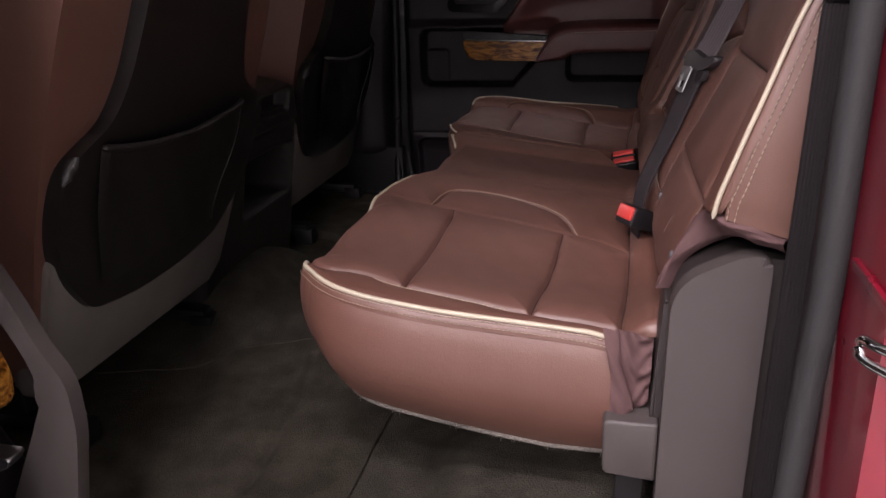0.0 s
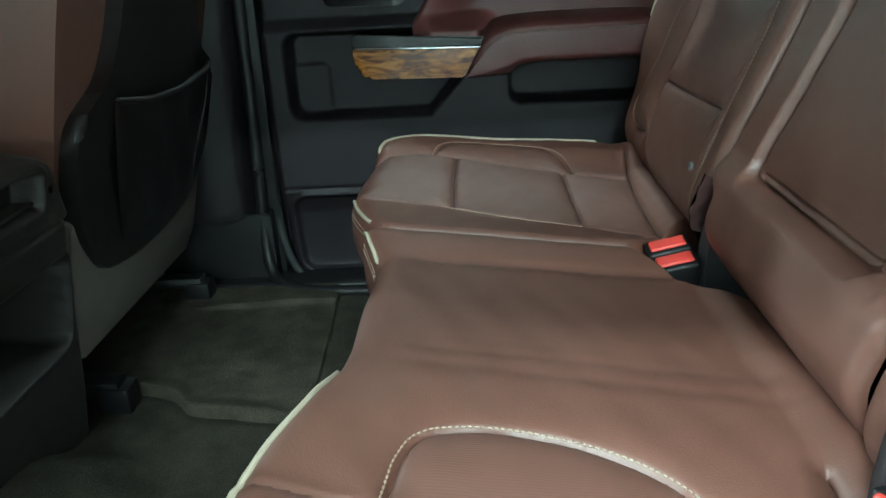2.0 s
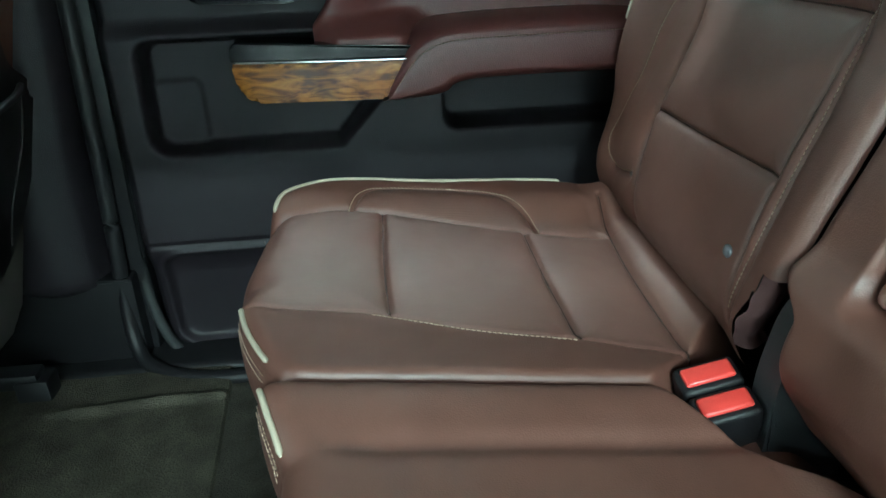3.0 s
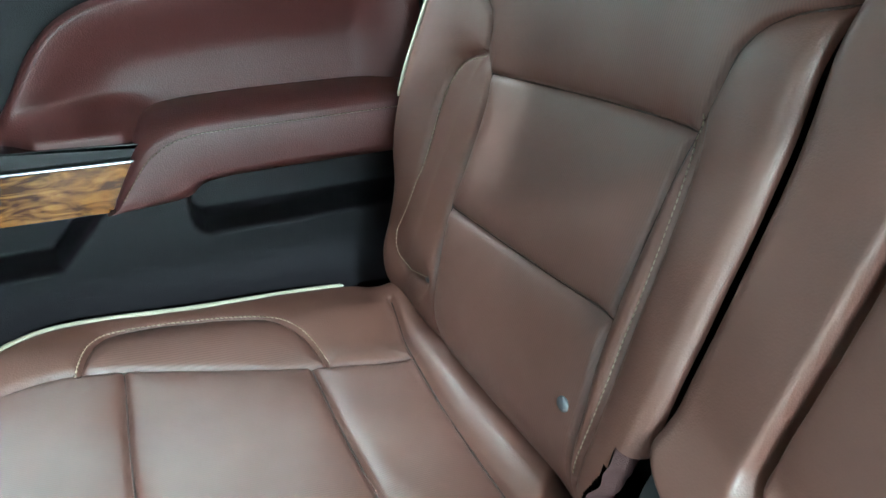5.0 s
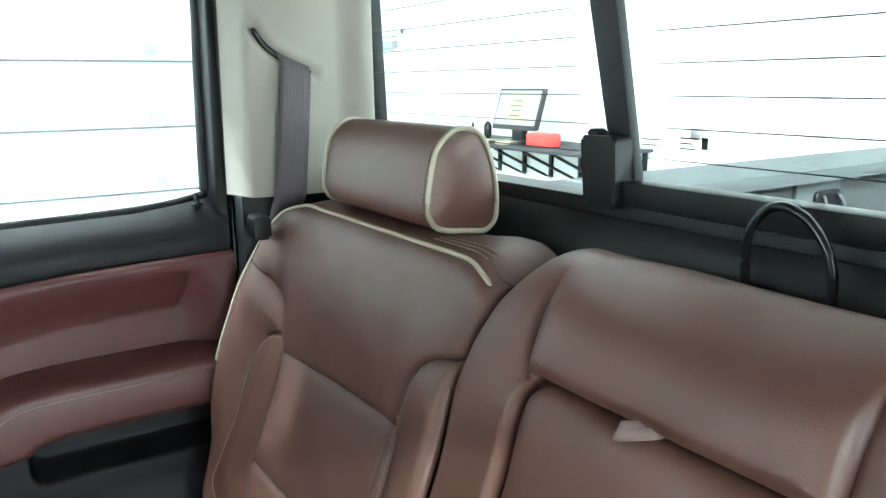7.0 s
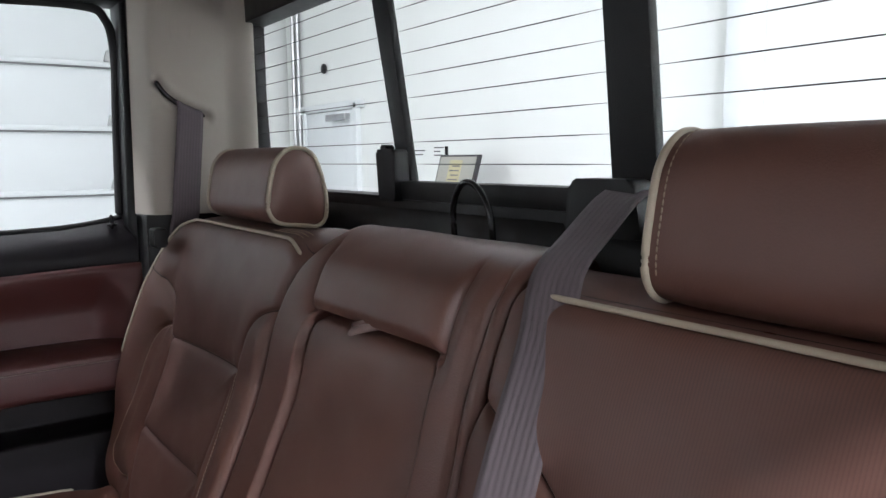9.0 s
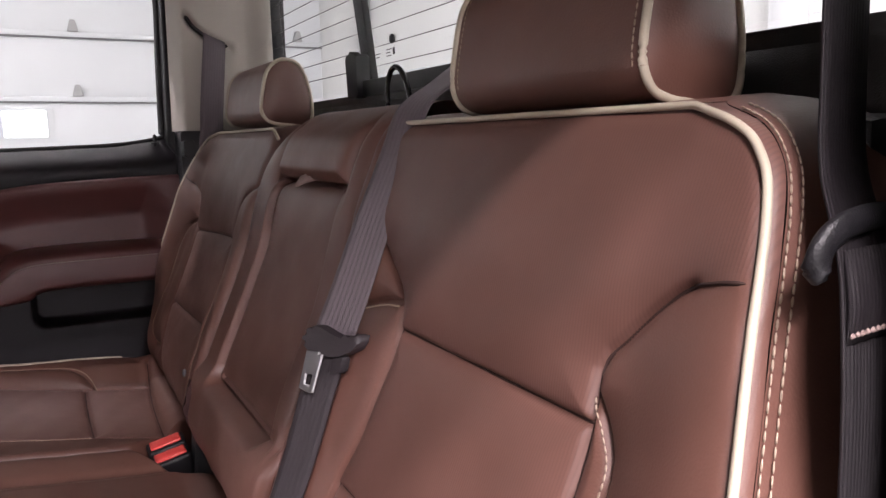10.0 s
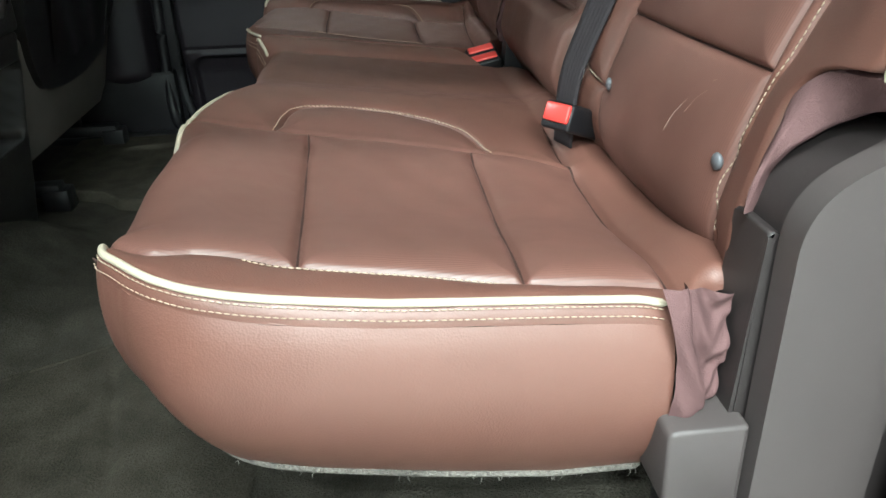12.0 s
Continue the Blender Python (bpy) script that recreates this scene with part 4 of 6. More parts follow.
def make_floor():
    X, Y = np.meshgrid(np.linspace(-1.25, 0.74, 260), np.linspace(-0.80, 0.84, 220))
    ob = grid("floor", np.stack([X, Y, floor_height(X, Y)], -1), CARPET, None)
    tagged(ob, "dark worn cab carpet", "carpet", "", "structure")
    # loose mat with a bound edge
    top = thing("floor_mat", "worn olive-brown carpet mat with a bound edge", "floor mat", -0.2, -0.5, 0.01)
    x = np.linspace(-0.52, 0.08, 150)
    border = np.interp(x, MAT_EDGE[:, 0], MAT_EDGE[:, 1])
    v = np.linspace(0, 1, 110)[:, None]
    X = np.repeat(x[None], 110, 0)
    Y = border[None] + (-0.785 - border[None]) * v
    Z = floor_height(X, Y) + 0.006
    Z[0] -= 0.007
    grid("mat", np.stack([X, Y, Z], -1), MAT, top)
    rim = np.stack([x, border - 0.003, Z[1] - 0.002], 1)
    tube("bound_edge", rim[::3], 0.0045, MAT, top, "bound carpet edge", 8)
    # its counterpart on the far side, rucked up along the sill; lighter colour paints light on it
    top = thing("floor_mat", "worn olive-brown carpet mat with a turned-up edge", "floor mat", -0.25, 0.5, 0.01)
    v = np.linspace(0, 1, 120)[:, None]
    u = np.linspace(0, 1, 130)[None]
    right = np.interp(v, [0, 0.06, 0.25, 0.55, 1], [-0.082, -0.069, -0.072, -0.080, -0.090])
    X = -0.46 + (right + 0.46) * u
    low = np.interp(X, FAR_MAT_EDGE[:, 0], FAR_MAT_EDGE[:, 1])
    Y = low + (0.735 - low) * v
    edge = np.minimum((right - X), (Y - low))
    Z = floor_height(X, Y) + 0.004 + 0.013 * (1 - sstep(0.0, 0.05, Y - low)) * (1 - sstep(-0.13, -0.08, X)) + 0.006 * sstep(-0.002, 0.006, edge)
    Z = Z + 0.010 * np.exp(-((Y - 0.652 - 0.04 * (X + 0.2)) / 0.008) ** 2) * sstep(-0.38, -0.28, X)
    P = np.stack([X, Y, Z], -1)
    skirt = P[:1].copy()
    skirt[..., 2] = floor_height(P[:1, :, 0], P[:1, :, 1]) - 0.002
    side = P[:, -1:].copy()
    side[..., 2] -= 0.012
    P = np.concatenate([P, side], 1)
    P = np.concatenate([np.concatenate([skirt, side[:1]], 1), P], 0)
    grid("mat", P, LITMAT, top)
    tube("bound_edge", [tuple(p) for p in P[2::6, -2] + np.array([-0.004, 0, 0.001])], 0.0030, LITMAT, top, "bound carpet edge", 8)


make_floor()


def setting(ob, label, category):
    return tagged(ob, label, category, "", "structure")


def flat_wall(name, x0, x1, y0, y1, z0, z1, mat, label, category, bevel=0.0):
    return setting(block(name, x0, x1, y0, y1, z0, z1, mat, None, "", bevel), label, category)


# roof lining, front bulkhead and lower body
flat_wall("ceiling", -1.00, 0.80, -0.80, 0.84, 1.115, 1.145, HEADLINER, "pale grey cloth roof lining", "ceiling", 0.01)
flat_wall("roof_rail", -1.0, 0.80, -0.86, -0.802, 1.06, 1.15, BEIGE, "beige roof rail above the open door", "roof rail", 0.01)
flat_wall("wall_front", -1.32, -1.28, -0.84, 0.88, 0.0, 0.62, BLACK, "black lower dashboard bulkhead", "dashboard")
flat_wall("sub_floor", -1.30, 2.75, -0.84, 0.92, -0.12, -0.03, BLACK, "black underside of the cab", "underbody")
flat_wall("door_front", -1.28, -0.20, 0.872, 0.90, -0.10, 0.70, DOORGREY, "closed charcoal front door", "car door")
flat_wall("door_front", -1.28, -0.42, -0.88, -0.84, -0.05, 0.70, DOORGREY, "closed charcoal front door by the driver", "car door")

# rear wall with its sliding window
flat_wall("wall_rear", 0.722, 0.775, -0.84, 0.88, -0.02, 0.748, BLACK, "black padded rear cab wall", "cab wall", 0.012)
u, v = np.meshgrid(np.linspace(-0.74, 0.70, 120), np.linspace(0.64, 0.772, 18))
P = np.stack([0.735 - 0.018 * np.sin(math.pi * np.clip((v - 0.64) / 0.13, 0, 1)) ** 0.6 + 0.0012 * np.sin(u * 55) * np.sin(v * 90), u, v], -1)
setting(grid("trim", P, BLACK, None), "soft black padded trim under the rear window", "trim panel")
REAR_X = 0.757


def lean(c):
    return (c[0] - 0.045 * (c[2] - 0.80), c[1], c[2])


window = thing("window_1", "sliding rear cab window in a black frame with heating wires", "window", REAR_X, 0.0, 0.79, "", "structure")
slab("window_frame", rounded([(-0.80, 0.745), (0.76, 0.745), (0.76, 0.786), (-0.80, 0.786)], 0.01), "x", 0.742, 0.785, BLACK, window, "", 0.004, 2, lean)
slab("window_frame", rounded([(-0.80, 1.072), (0.76, 1.072), (0.76, 1.12), (-0.80, 1.12)], 0.01), "x", 0.740, 0.785, BLACK, window, "", 0.004, 2, lean)
for y0, y1 in ((0.690, 0.76), (-0.80, -0.66)):
    slab("window_frame", [(y0, 0.795), (y1, 0.795), (y1, 1.072), (y0, 1.072)], "x", 0.745, 0.780, BLACK, window, "", 0.003, 2, lean)
for lean_post in ([(0.174, 0.795), (0.203, 0.795), (0.259, 1.074), (0.220, 1.074)], [(-0.211, 0.795), (-0.159, 0.795), (-0.143, 1.074), (-0.194, 1.074)]):
    slab("slider_post", lean_post, "x", 0.753, 0.766, BLACK, window, "", 0.003, 2, lean)
slab("slider_rail", [(-0.216, 0.782), (0.222, 0.782), (0.222, 0.806), (-0.216, 0.806)], "x", 0.739, 0.766, BLACK, window, "", 0.003, 2, lean)
latch = slab("latch", rounded([(0.178, 0.780), (0.219, 0.780), (0.226, 0.846), (0.181, 0.846)], 0.005), "x", 0.730, 0.752, BLACK, window, "black window latch", 0.004)
slab("latch_tab", rounded([(0.206, 0.845), (0.222, 0.845), (0.220, 0.852), (0.210, 0.852)], 0.003), "x", 0.734, 0.748, BLACK, latch, "", 0.002)
slab("latch", rounded([(-0.225, 0.765), (-0.135, 0.765), (-0.142, 0.815), (-0.215, 0.815)], 0.008), "x", 0.716, 0.742, BLACK, window, "black belt guide below the window", 0.004)
for ends in ((0.202, 0.258, 0.690, 0.690), (-0.158, -0.144, 0.175, 0.221), (-0.66, -0.66, -0.212, -0.195)):
    low0, high0, low1, high1 = ends
    pane = slab("pane", [(low0, 0.795), (low1, 0.795), (high1, 1.074), (high0, 1.074)], "x", 0.7605, 0.7635, GLASS, window, "", 0, 1, lean)
    pane.visible_shadow = False
    for k in range(9):
        z = 0.8268 + 0.0276 * k
        f = (z - 0.795) / 0.279
        y0, y1 = low0 + (high0 - low0) * f, low1 + (high1 - low1) * f
        a, b = lean((0.7595, y0, z)), lean((0.7595, y1, z))
        tube("heating_wire", [a, ((a[0] + b[0]) / 2, (y0 + y1) / 2, z), b], 0.00062, BLACK, window, "", 5, False, 0.05)
tube("defroster_edge", [lean((0.752, 0.690, 0.80)), lean((0.752, 0.690, 0.93)), lean((0.752, 0.690, 1.07))], 0.002, BLACK, window, "", 6)
# small label bars on the glass
for k, (w, y, z) in enumerate(((0.020, 0.133, 0.846), (0.013, 0.133, 0.8415), (0.017, 0.133, 0.837), (0.022, 0.176, 0.843), (0.018, 0.176, 0.838))):
    block("label_bar", 0.7585, 0.7592, y - w, y, z, z + 0.0013, BLACK, window, "", 0)
block("label_bar", 0.7585, 0.7592, 0.104, 0.110, 0.838, 0.848, BLACK, window, "", 0)

# corner pillars
pillar = thing("pillar_trim", "beige corner pillar trim with a belt slot", "pillar trim", 0.66, 0.70, 0.74, "", "structure")
u, v = np.meshgrid(np.linspace(0, 1, 70), np.linspace(0, 1, 60))
px = 0.548 + 0.004 * v + u * (0.200 - 0.010 * v)
pz = 0.742 + v * 0.385
py = 0.705 - 0.030 * np.sin(math.pi * np.clip(u * 1.0, 0, 1)) ** 0.7 * (0.6 + 0.4 * v) + 0.05 * (1 - sstep(0, 0.10, u)) - 0.030 * sstep(0.72, 1, u) - 0.006 * v
slot_line = [(0.577, 0.967), (0.592, 0.945), (0.620, 0.925), (0.660, 0.908)]
sd = seam_distance(px, pz, [slot_line])
py = py + 0.012 * np.exp(-(sd / 0.0045) ** 2)
py = py - 0.0025 * np.exp(-((sd - 0.013) / 0.004) ** 2)
cap = box_sdf(px, pz, 0.604, 0.636, 1.040, 1.068, 0.006)
py = py + 0.0018 * np.exp(-(cap / 0.0016) ** 2)
grid("upper_trim", np.stack([px, py, pz], -1), BEIGE, pillar)
sp = smooth_path(slot_line, 0.003)
sy = np.interp(sp[:, 0], px[30], py[30])
tube("slot", [(a, 0.6835 + 0.006 * abs(a - 0.62) / 0.04, b) for a, b in sp[::3]], 0.0042, GLOSS, pillar, "dark belt slot", 8)
slab("lower_trim", rounded([(0.560, 0.30), (0.75, 0.30), (0.75, 0.742), (0.560, 0.742)], 0.006), "y", 0.728, 0.80, BLACK, pillar, "black lower pillar trim", 0.004)
flat_wall("wall_corner", 0.56, 0.80, 0.76, 0.90, -0.02, 1.13, BLACK, "black outer corner of the cab", "cab corner")

near_pillar = thing("pillar_trim", "dark corner pillar trim behind the open door", "pillar trim", 0.62, -0.74, 0.0, "", "structure")
slab("lower_trim", rounded([(0.573, -0.02), (0.74, -0.02), (0.74, 0.727), (0.573, 0.727)], 0.006), "y", -0.815, -0.747, PILLAR, near_pillar, "black lower pillar trim", 0.004)
slab("upper_trim", rounded([(0.574, 0.728), (0.74, 0.728), (0.73, 1.12), (0.574, 1.12)], 0.006), "y", -0.815, -0.745, BEIGE, near_pillar, "beige upper pillar trim", 0.004)
body = thing("body_side", "glossy red painted door opening of the pickup", "car body", 0.66, -0.86, 0.0, "", "structure")
slab("painted_jamb", [(0.580, -0.12), (2.70, -0.12), (2.70, 0.66), (0.80, 0.74), (0.78, 1.16), (0.572, 1.16), (0.572, 0.60), (0.577, 0.30)], "y", -0.93, -0.815, PAINT, body, "", 0.010, 3)
slab("jamb_step", rounded([(-0.857, 0.466), (-0.943, 0.464), (-0.943, 0.472), (-0.857, 0.473)], 0.003), "x", 0.5705, 0.59, PAINT, body, "", 0.002)
tube("door_striker", [(0.582, -0.972, 0.451), (0.564, -0.953, 0.4515), (0.560, -0.940, 0.4495), (0.559, -0.937, 0.4435), (0.562, -0.942, 0.4365), (0.582, -0.966, 0.434)], 0.0034, CHROME, body, "chrome door striker", 10)
tube("weatherstrip", [(0.560, -0.838, 1.12), (0.560, -0.838, 0.90), (0.561, -0.838, 0.62), (0.564, -0.838, 0.45), (0.562, -0.838, 0.36), (0.558, -0.838, 0.20), (0.540, -0.842, 0.02), (0.43, -0.840, -0.02), (0.0, -0.835, -0.02), (-0.30, -0.835, -0.01)], 0.0115, RUBBER, body, "black rubber door seal", 12, False, 0.012)
slab("sill", rounded([(-0.40, -0.10), (0.64, -0.10), (0.64, 0.012), (-0.40, 0.012)], 0.01), "y", -0.86, -0.78, BLACK, body, "black scuff plate", 0.006)

# the quarter trim beside the seat and the hinge cover
quarter = thing("quarter_trim", "rounded taupe plastic side trim beside the rear bench", "trim panel", 0.50, -0.72, 0.03)
slab("side_cover", rounded([(0.467, -0.01), (0.555, -0.01), (0.555, 0.409), (0.530, 0.410), (0.467, 0.378)], [0.015, 0.015, 0.022, 0.06, 0.055], 10), "y", -0.703, -0.680, TRIM, quarter, "", 0.010, 8)
# recessed strip behind the side cover, its shade put in as darker colour
slab("shaded_rear_cover", rounded([(0.540, -0.01), (0.605, -0.01), (0.605, 0.403), (0.540, 0.405)], 0.003), "y", -0.692, -0.650, DARKTRIM, quarter, "", 0.003)
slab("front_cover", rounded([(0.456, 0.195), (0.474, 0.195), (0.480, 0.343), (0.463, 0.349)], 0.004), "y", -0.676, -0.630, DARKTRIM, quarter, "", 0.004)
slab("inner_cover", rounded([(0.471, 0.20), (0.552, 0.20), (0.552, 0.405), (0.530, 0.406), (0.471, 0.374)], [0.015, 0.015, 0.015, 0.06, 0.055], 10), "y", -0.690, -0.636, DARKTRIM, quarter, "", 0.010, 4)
hinge = thing("hinge_cover", "taupe plastic hinge cover under the seat cushion", "seat hinge cover", 0.44, -0.665, 0.04)
slab("cover", rounded([(0.410, 0.142), (0.4665, 0.138), (0.4660, 0.2105), (0.408, 0.2105)], [0.008, 0.004, 0.004, 0.008], 4), "y", -0.692, -0.625, TRIM, hinge, "", 0.0035, 3)
slab("bracket", rounded([(0.425, 0.0), (0.455, 0.0), (0.455, 0.143), (0.425, 0.143)], 0.004), "y", -0.67, -0.64, BLACK, hinge, "black steel bracket", 0.003)

# cloth flap below the outer bolster of the near backrest
upper = smooth_path([(0.458, -0.652, 0.353), (0.468, -0.644, 0.380), (0.484, -0.635, 0.413), (0.490, -0.640, 0.428), (0.495, -0.653, 0.440), (0.498, -0.676, 0.444), (0.501, -0.700, 0.444), (0.522, -0.709, 0.439), (0.540, -0.709, 0.434), (0.562, -0.707, 0.428)], 0.003)
lower = smooth_path([(0.457, -0.656, 0.352), (0.463, -0.650, 0.364), (0.470, -0.649, 0.378), (0.479, -0.651, 0.391), (0.489, -0.653, 0.400), (0.503, -0.658, 0.409), (0.512, -0.666, 0.416), (0.522, -0.686, 0.424), (0.543, -0.698, 0.420), (0.564, -0.700, 0.415)], 0.003)
s = np.linspace(0, 1, 90)
top_line, low_line = (np.stack([np.interp(s, np.linspace(0, 1, len(c)), c[:, k]) for k in range(3)], 1) for c in (upper, lower))
v = np.linspace(0, 1, 18)[:, None, None]
P = top_line[None] * (1 - v) + low_line[None] * v
P = P + np.sin(math.pi * v) * np.array([-0.004, -0.004, 0.002]) + np.stack([0.0007 * np.sin(s * 30 + v[:, :, 0] * 5), 0.0007 * np.sin(s * 21 + v[:, :, 0] * 9), 0.0005 * np.sin(s * 40 - v[:, :, 0] * 4)], -1)
P = np.concatenate([P[:1] + np.array([0.016, 0.014, 0.004]), P, P[-1:] + np.array([0.012, 0.012, -0.004])])
flap = grid("cloth_flap", P, FLAP, near_bench, "plum cloth flap below the bolster")


# ---- far rear door ----
door = thing("door_1", "closed charcoal rear door with burgundy armrest and wood trim", "car door", 0.18, 0.82, 0.0, "", "structure")
xs = np.linspace(-0.215, 0.605, 300)
zs = np.linspace(-0.03, 0.66, 260)
X, Z = np.meshgrid(xs, zs)
Yd = 0.815 + 0.0 * X
Yd = Yd + 0.030 * (1 - sstep(0.02, 0.20, Z)) * 0.4
# step between the proud lower panel and the recessed storage pocket
pk = box_sdf(X, Z, -0.160, 0.175, 0.340, 0.497, 0.024)
cut = np.maximum(pk, (X * 0.62 - (Z - 0.335) * 0.56 - 0.064))
Yd = Yd - 0.022 * sstep(0.13, 0.20, Z) * (1 - sstep(0.50, 0.53, Z)) * sstep(-0.006, 0.008, cut)
Yd = Yd + 0.030 * (1 - sstep(-0.007, 0.001, cut))
post = box_sdf(X, Z, -0.157, -0.087, 0.344, 0.438, 0.014)
Yd = Yd - 0.006 * (1 - sstep(-0.006, 0.004, post))
mp = box_sdf(X, Z, 0.262, 0.64, 0.350, 0.440, 0.024)
Yd = Yd + 0.078 * (1 - sstep(-0.007, 0.001, mp))
sp = box_sdf(X, Z, -0.186, 0.07, 0.004, 0.180, 0.034)
Yd = Yd + 0.012 * (1 - sstep(-0.008, 0.004, sp)) - 0.006 * np.exp(-(sp / 0.006) ** 2)
ln = np.exp(-((Z - 0.196) / 0.004) ** 2) * (1 - sstep(0.1, 0.2, X))
Yd = Yd + 0.004 * ln
Yd = Yd + 0.020 * (1 - sstep(-0.215, -0.195, X))
Yd = Yd + 0.045 * sstep(0.492, 0.506, Z) * sstep(0.17, 0.20, X) * (1 - sstep(0.56, 0.60, Z))
Yd = Yd + 0.060 * sstep(-0.004, 0.006, box_sdf(X, Z, -0.213, 2.0, -0.045, 2.0, 0.12))
grid("door_panel", np.stack([X, Yd, Z], -1), DOORGREY, door)
slab("door_shell", [(-0.215, -0.05), (0.60, -0.05), (0.60, 0.712), (-0.215, 0.690)], "y", 0.905, 0.93, DOORGREY, door, "", 0.004)
# window ledge
u, v = np.meshgrid(np.linspace(0, 1, 80), np.linspace(0, 1, 16))
lx = -0.215 + 0.80 * u
lz0 = 0.648 + 0.004 * u
lz1 = np.interp(lx, [-0.3, 0.0, 0.23, 0.44, 0.53, 0.60], [0.700, 0.702, 0.706, 0.712, 0.724, 0.745])
lz = lz0 + (lz1 - lz0) * v
ly = 0.800 + 0.045 * v ** 2 - 0.004 * np.sin(math.pi * v)
grid("window_ledge", np.stack([lx, ly, lz], -1), DOORGREY, door)
top_edge = np.stack([lx[-1], ly[-1] + 0.012, lz[-1] + 0.002], 1)
tube("window_seal", top_edge[::6], 0.006, RUBBER, door, "black window seal", 8)
# burgundy upper panel with a scooped middle
zo = np.linspace(0, 1, 80)
u, v = np.meshgrid(np.linspace(0, 1, 160), zo)
bx = 0.085 + 0.500 * u
arch = smooth_path([(0.08, 0.505), (0.10, 0.532), (0.13, 0.580), (0.165, 0.613), (0.215, 0.632), (0.30, 0.643), (0.45, 0.650), (0.60, 0.653)], 0.004)
ztop = np.interp(bx, arch[:, 0], arch[:, 1])
bz = 0.480 + (ztop - 0.480) * v
scoop = np.minimum(seam_distance(bx, bz, [[tuple(p) for p in arch[::6]]]), 1)
corner = box_sdf(bx, bz, -0.2, 0.546, 0.30, 0.646, 0.085)
e = np.minimum(scoop, -corner + 0.014)
by = 0.782 + roll_off(np.clip(scoop, 0, 1), 0.010) + 0.030 * sstep(0.004, 0.085, e)
by = by + (0.757 - by) * (1 - sstep(0.492, 0.530, bz)) * (1 - sstep(0.200, 0.250, bx)) * sstep(0.085, 0.12, bx)
grid("upper_panel", np.stack([bx, by, bz], -1), BURGUNDY, door, "burgundy vinyl panel")
# armrest
arm_out = rounded([(0.172, 0.408), (0.268, 0.412), (0.300, 0.428), (0.60, 0.430), (0.60, 0.496), (0.300, 0.496), (0.255, 0.490), (0.222, 0.472)], [0.004, 0.02, 0.02, 0.004, 0.004, 0.02, 0.03, 0.02], 6)
def even(pts):
    c = smooth_path(pts, 0.002)
    s = np.linspace(0, 1, 110)
    return np.stack([np.interp(s, np.linspace(0, 1, len(c)), c[:, k]) for k in range(2)], 1)


back_line = even([(0.192, 0.440), (0.203, 0.476), (0.214, 0.497), (0.238, 0.510), (0.290, 0.516), (0.40, 0.518), (0.60, 0.516)])
crest = even([(0.181, 0.414), (0.206, 0.449), (0.224, 0.471), (0.245, 0.484), (0.280, 0.492), (0.40, 0.494), (0.60, 0.496)])
under = even([(0.172, 0.412), (0.200, 0.412), (0.235, 0.414), (0.262, 0.419), (0.284, 0.432), (0.36, 0.436), (0.60, 0.436)])
rows = [np.stack([back_line[:, 0] + 0.002, 0.850 + 0 * back_line[:, 0], back_line[:, 1] + 0.002], 1)]
for k in np.linspace(0, 1, 16):
    q = back_line + (crest - back_line) * np.array([k, k ** 1.7])
    rows.append(np.stack([q[:, 0], 0.812 - 0.071 * np.sin(k * math.pi / 2) ** 0.9 + 0 * q[:, 0], q[:, 1]], 1))
for k in np.linspace(0.06, 1, 14):
    q = crest + (under - crest) * k
    rows.append(np.stack([q[:, 0], 0.7395 - 0.002 * math.sin(math.pi * k) + 0.008 * sstep(0.85, 1.0, k) + 0 * q[:, 0], q[:, 1]], 1))
rows.append(np.stack([under[:, 0], 0.815 + 0 * under[:, 0], under[:, 1] + 0.002], 1))
arm = grid("armrest", np.stack(rows), BURGUNDY, door, "burgundy vinyl armrest")
stitches("stitching", [(a, 0.7385, b - 0.003) for a, b in crest[2:108:7]], THREAD, arm)
# wood trim with its gloss cap
wood_out = rounded([(-0.020, 0.434), (0.000, 0.417), (0.178, 0.413), (0.212, 0.466), (-0.026, 0.472)], [0.012, 0.012, 0.003, 0.003, 0.006], 5)
slab("wood_trim", wood_out, "y", 0.748, 0.815, WOOD, door, "glossy burl wood trim", 0.006, 4)
slab("switch_cap", rounded([(-0.028, 0.4725), (0.213, 0.4665), (0.226, 0.483), (-0.024, 0.497)], 0.005), "y", 0.752, 0.815, GLOSS, door, "gloss black cap", 0.005, 3)
tube("chrome_line", [(-0.024, 0.750, 0.4725), (0.08, 0.7475, 0.4695), (0.212, 0.7475, 0.4665)], 0.0022, CHROME, door, "thin chrome line", 8)
slab("window_switch", rounded([(0.020, 0.488), (0.062, 0.487), (0.058, 0.493), (0.024, 0.494)], 0.002), "y", 0.760, 0.785, GLOSS, door, "window switch", 0.002)
# inner handle
slab("handle_bezel", rounded([(-0.080, 0.546), (0.066, 0.541), (0.100, 0.575), (0.100, 0.655), (-0.064, 0.662)], 0.018, 6), "y", 0.788, 0.815, GLOSS, door, "gloss black handle bezel", 0.006, 3)
slab("handle_cup", rounded([(-0.058, 0.568), (0.060, 0.565), (0.080, 0.585), (0.080, 0.642), (-0.050, 0.647)], 0.014, 6), "y", 0.784, 0.790, BLACK, door, "", 0.002)
slab("handle", rounded([(-0.048, 0.578), (0.074, 0.583), (0.074, 0.602), (-0.046, 0.594)], 0.006), "y", 0.772, 0.788, CHROME, door, "chrome door handle", 0.004, 3)
tube("lock_pin", [(0.523, 0.828, 0.712), (0.523, 0.828, 0.726), (0.522, 0.828, 0.738)], 0.0042, BLACK, door, "black lock pin", 10)
tube("lock_collar", [(0.523, 0.828, 0.717), (0.523, 0.828, 0.722)], 0.009, BLACK, door, "", 12, False, 0.001)
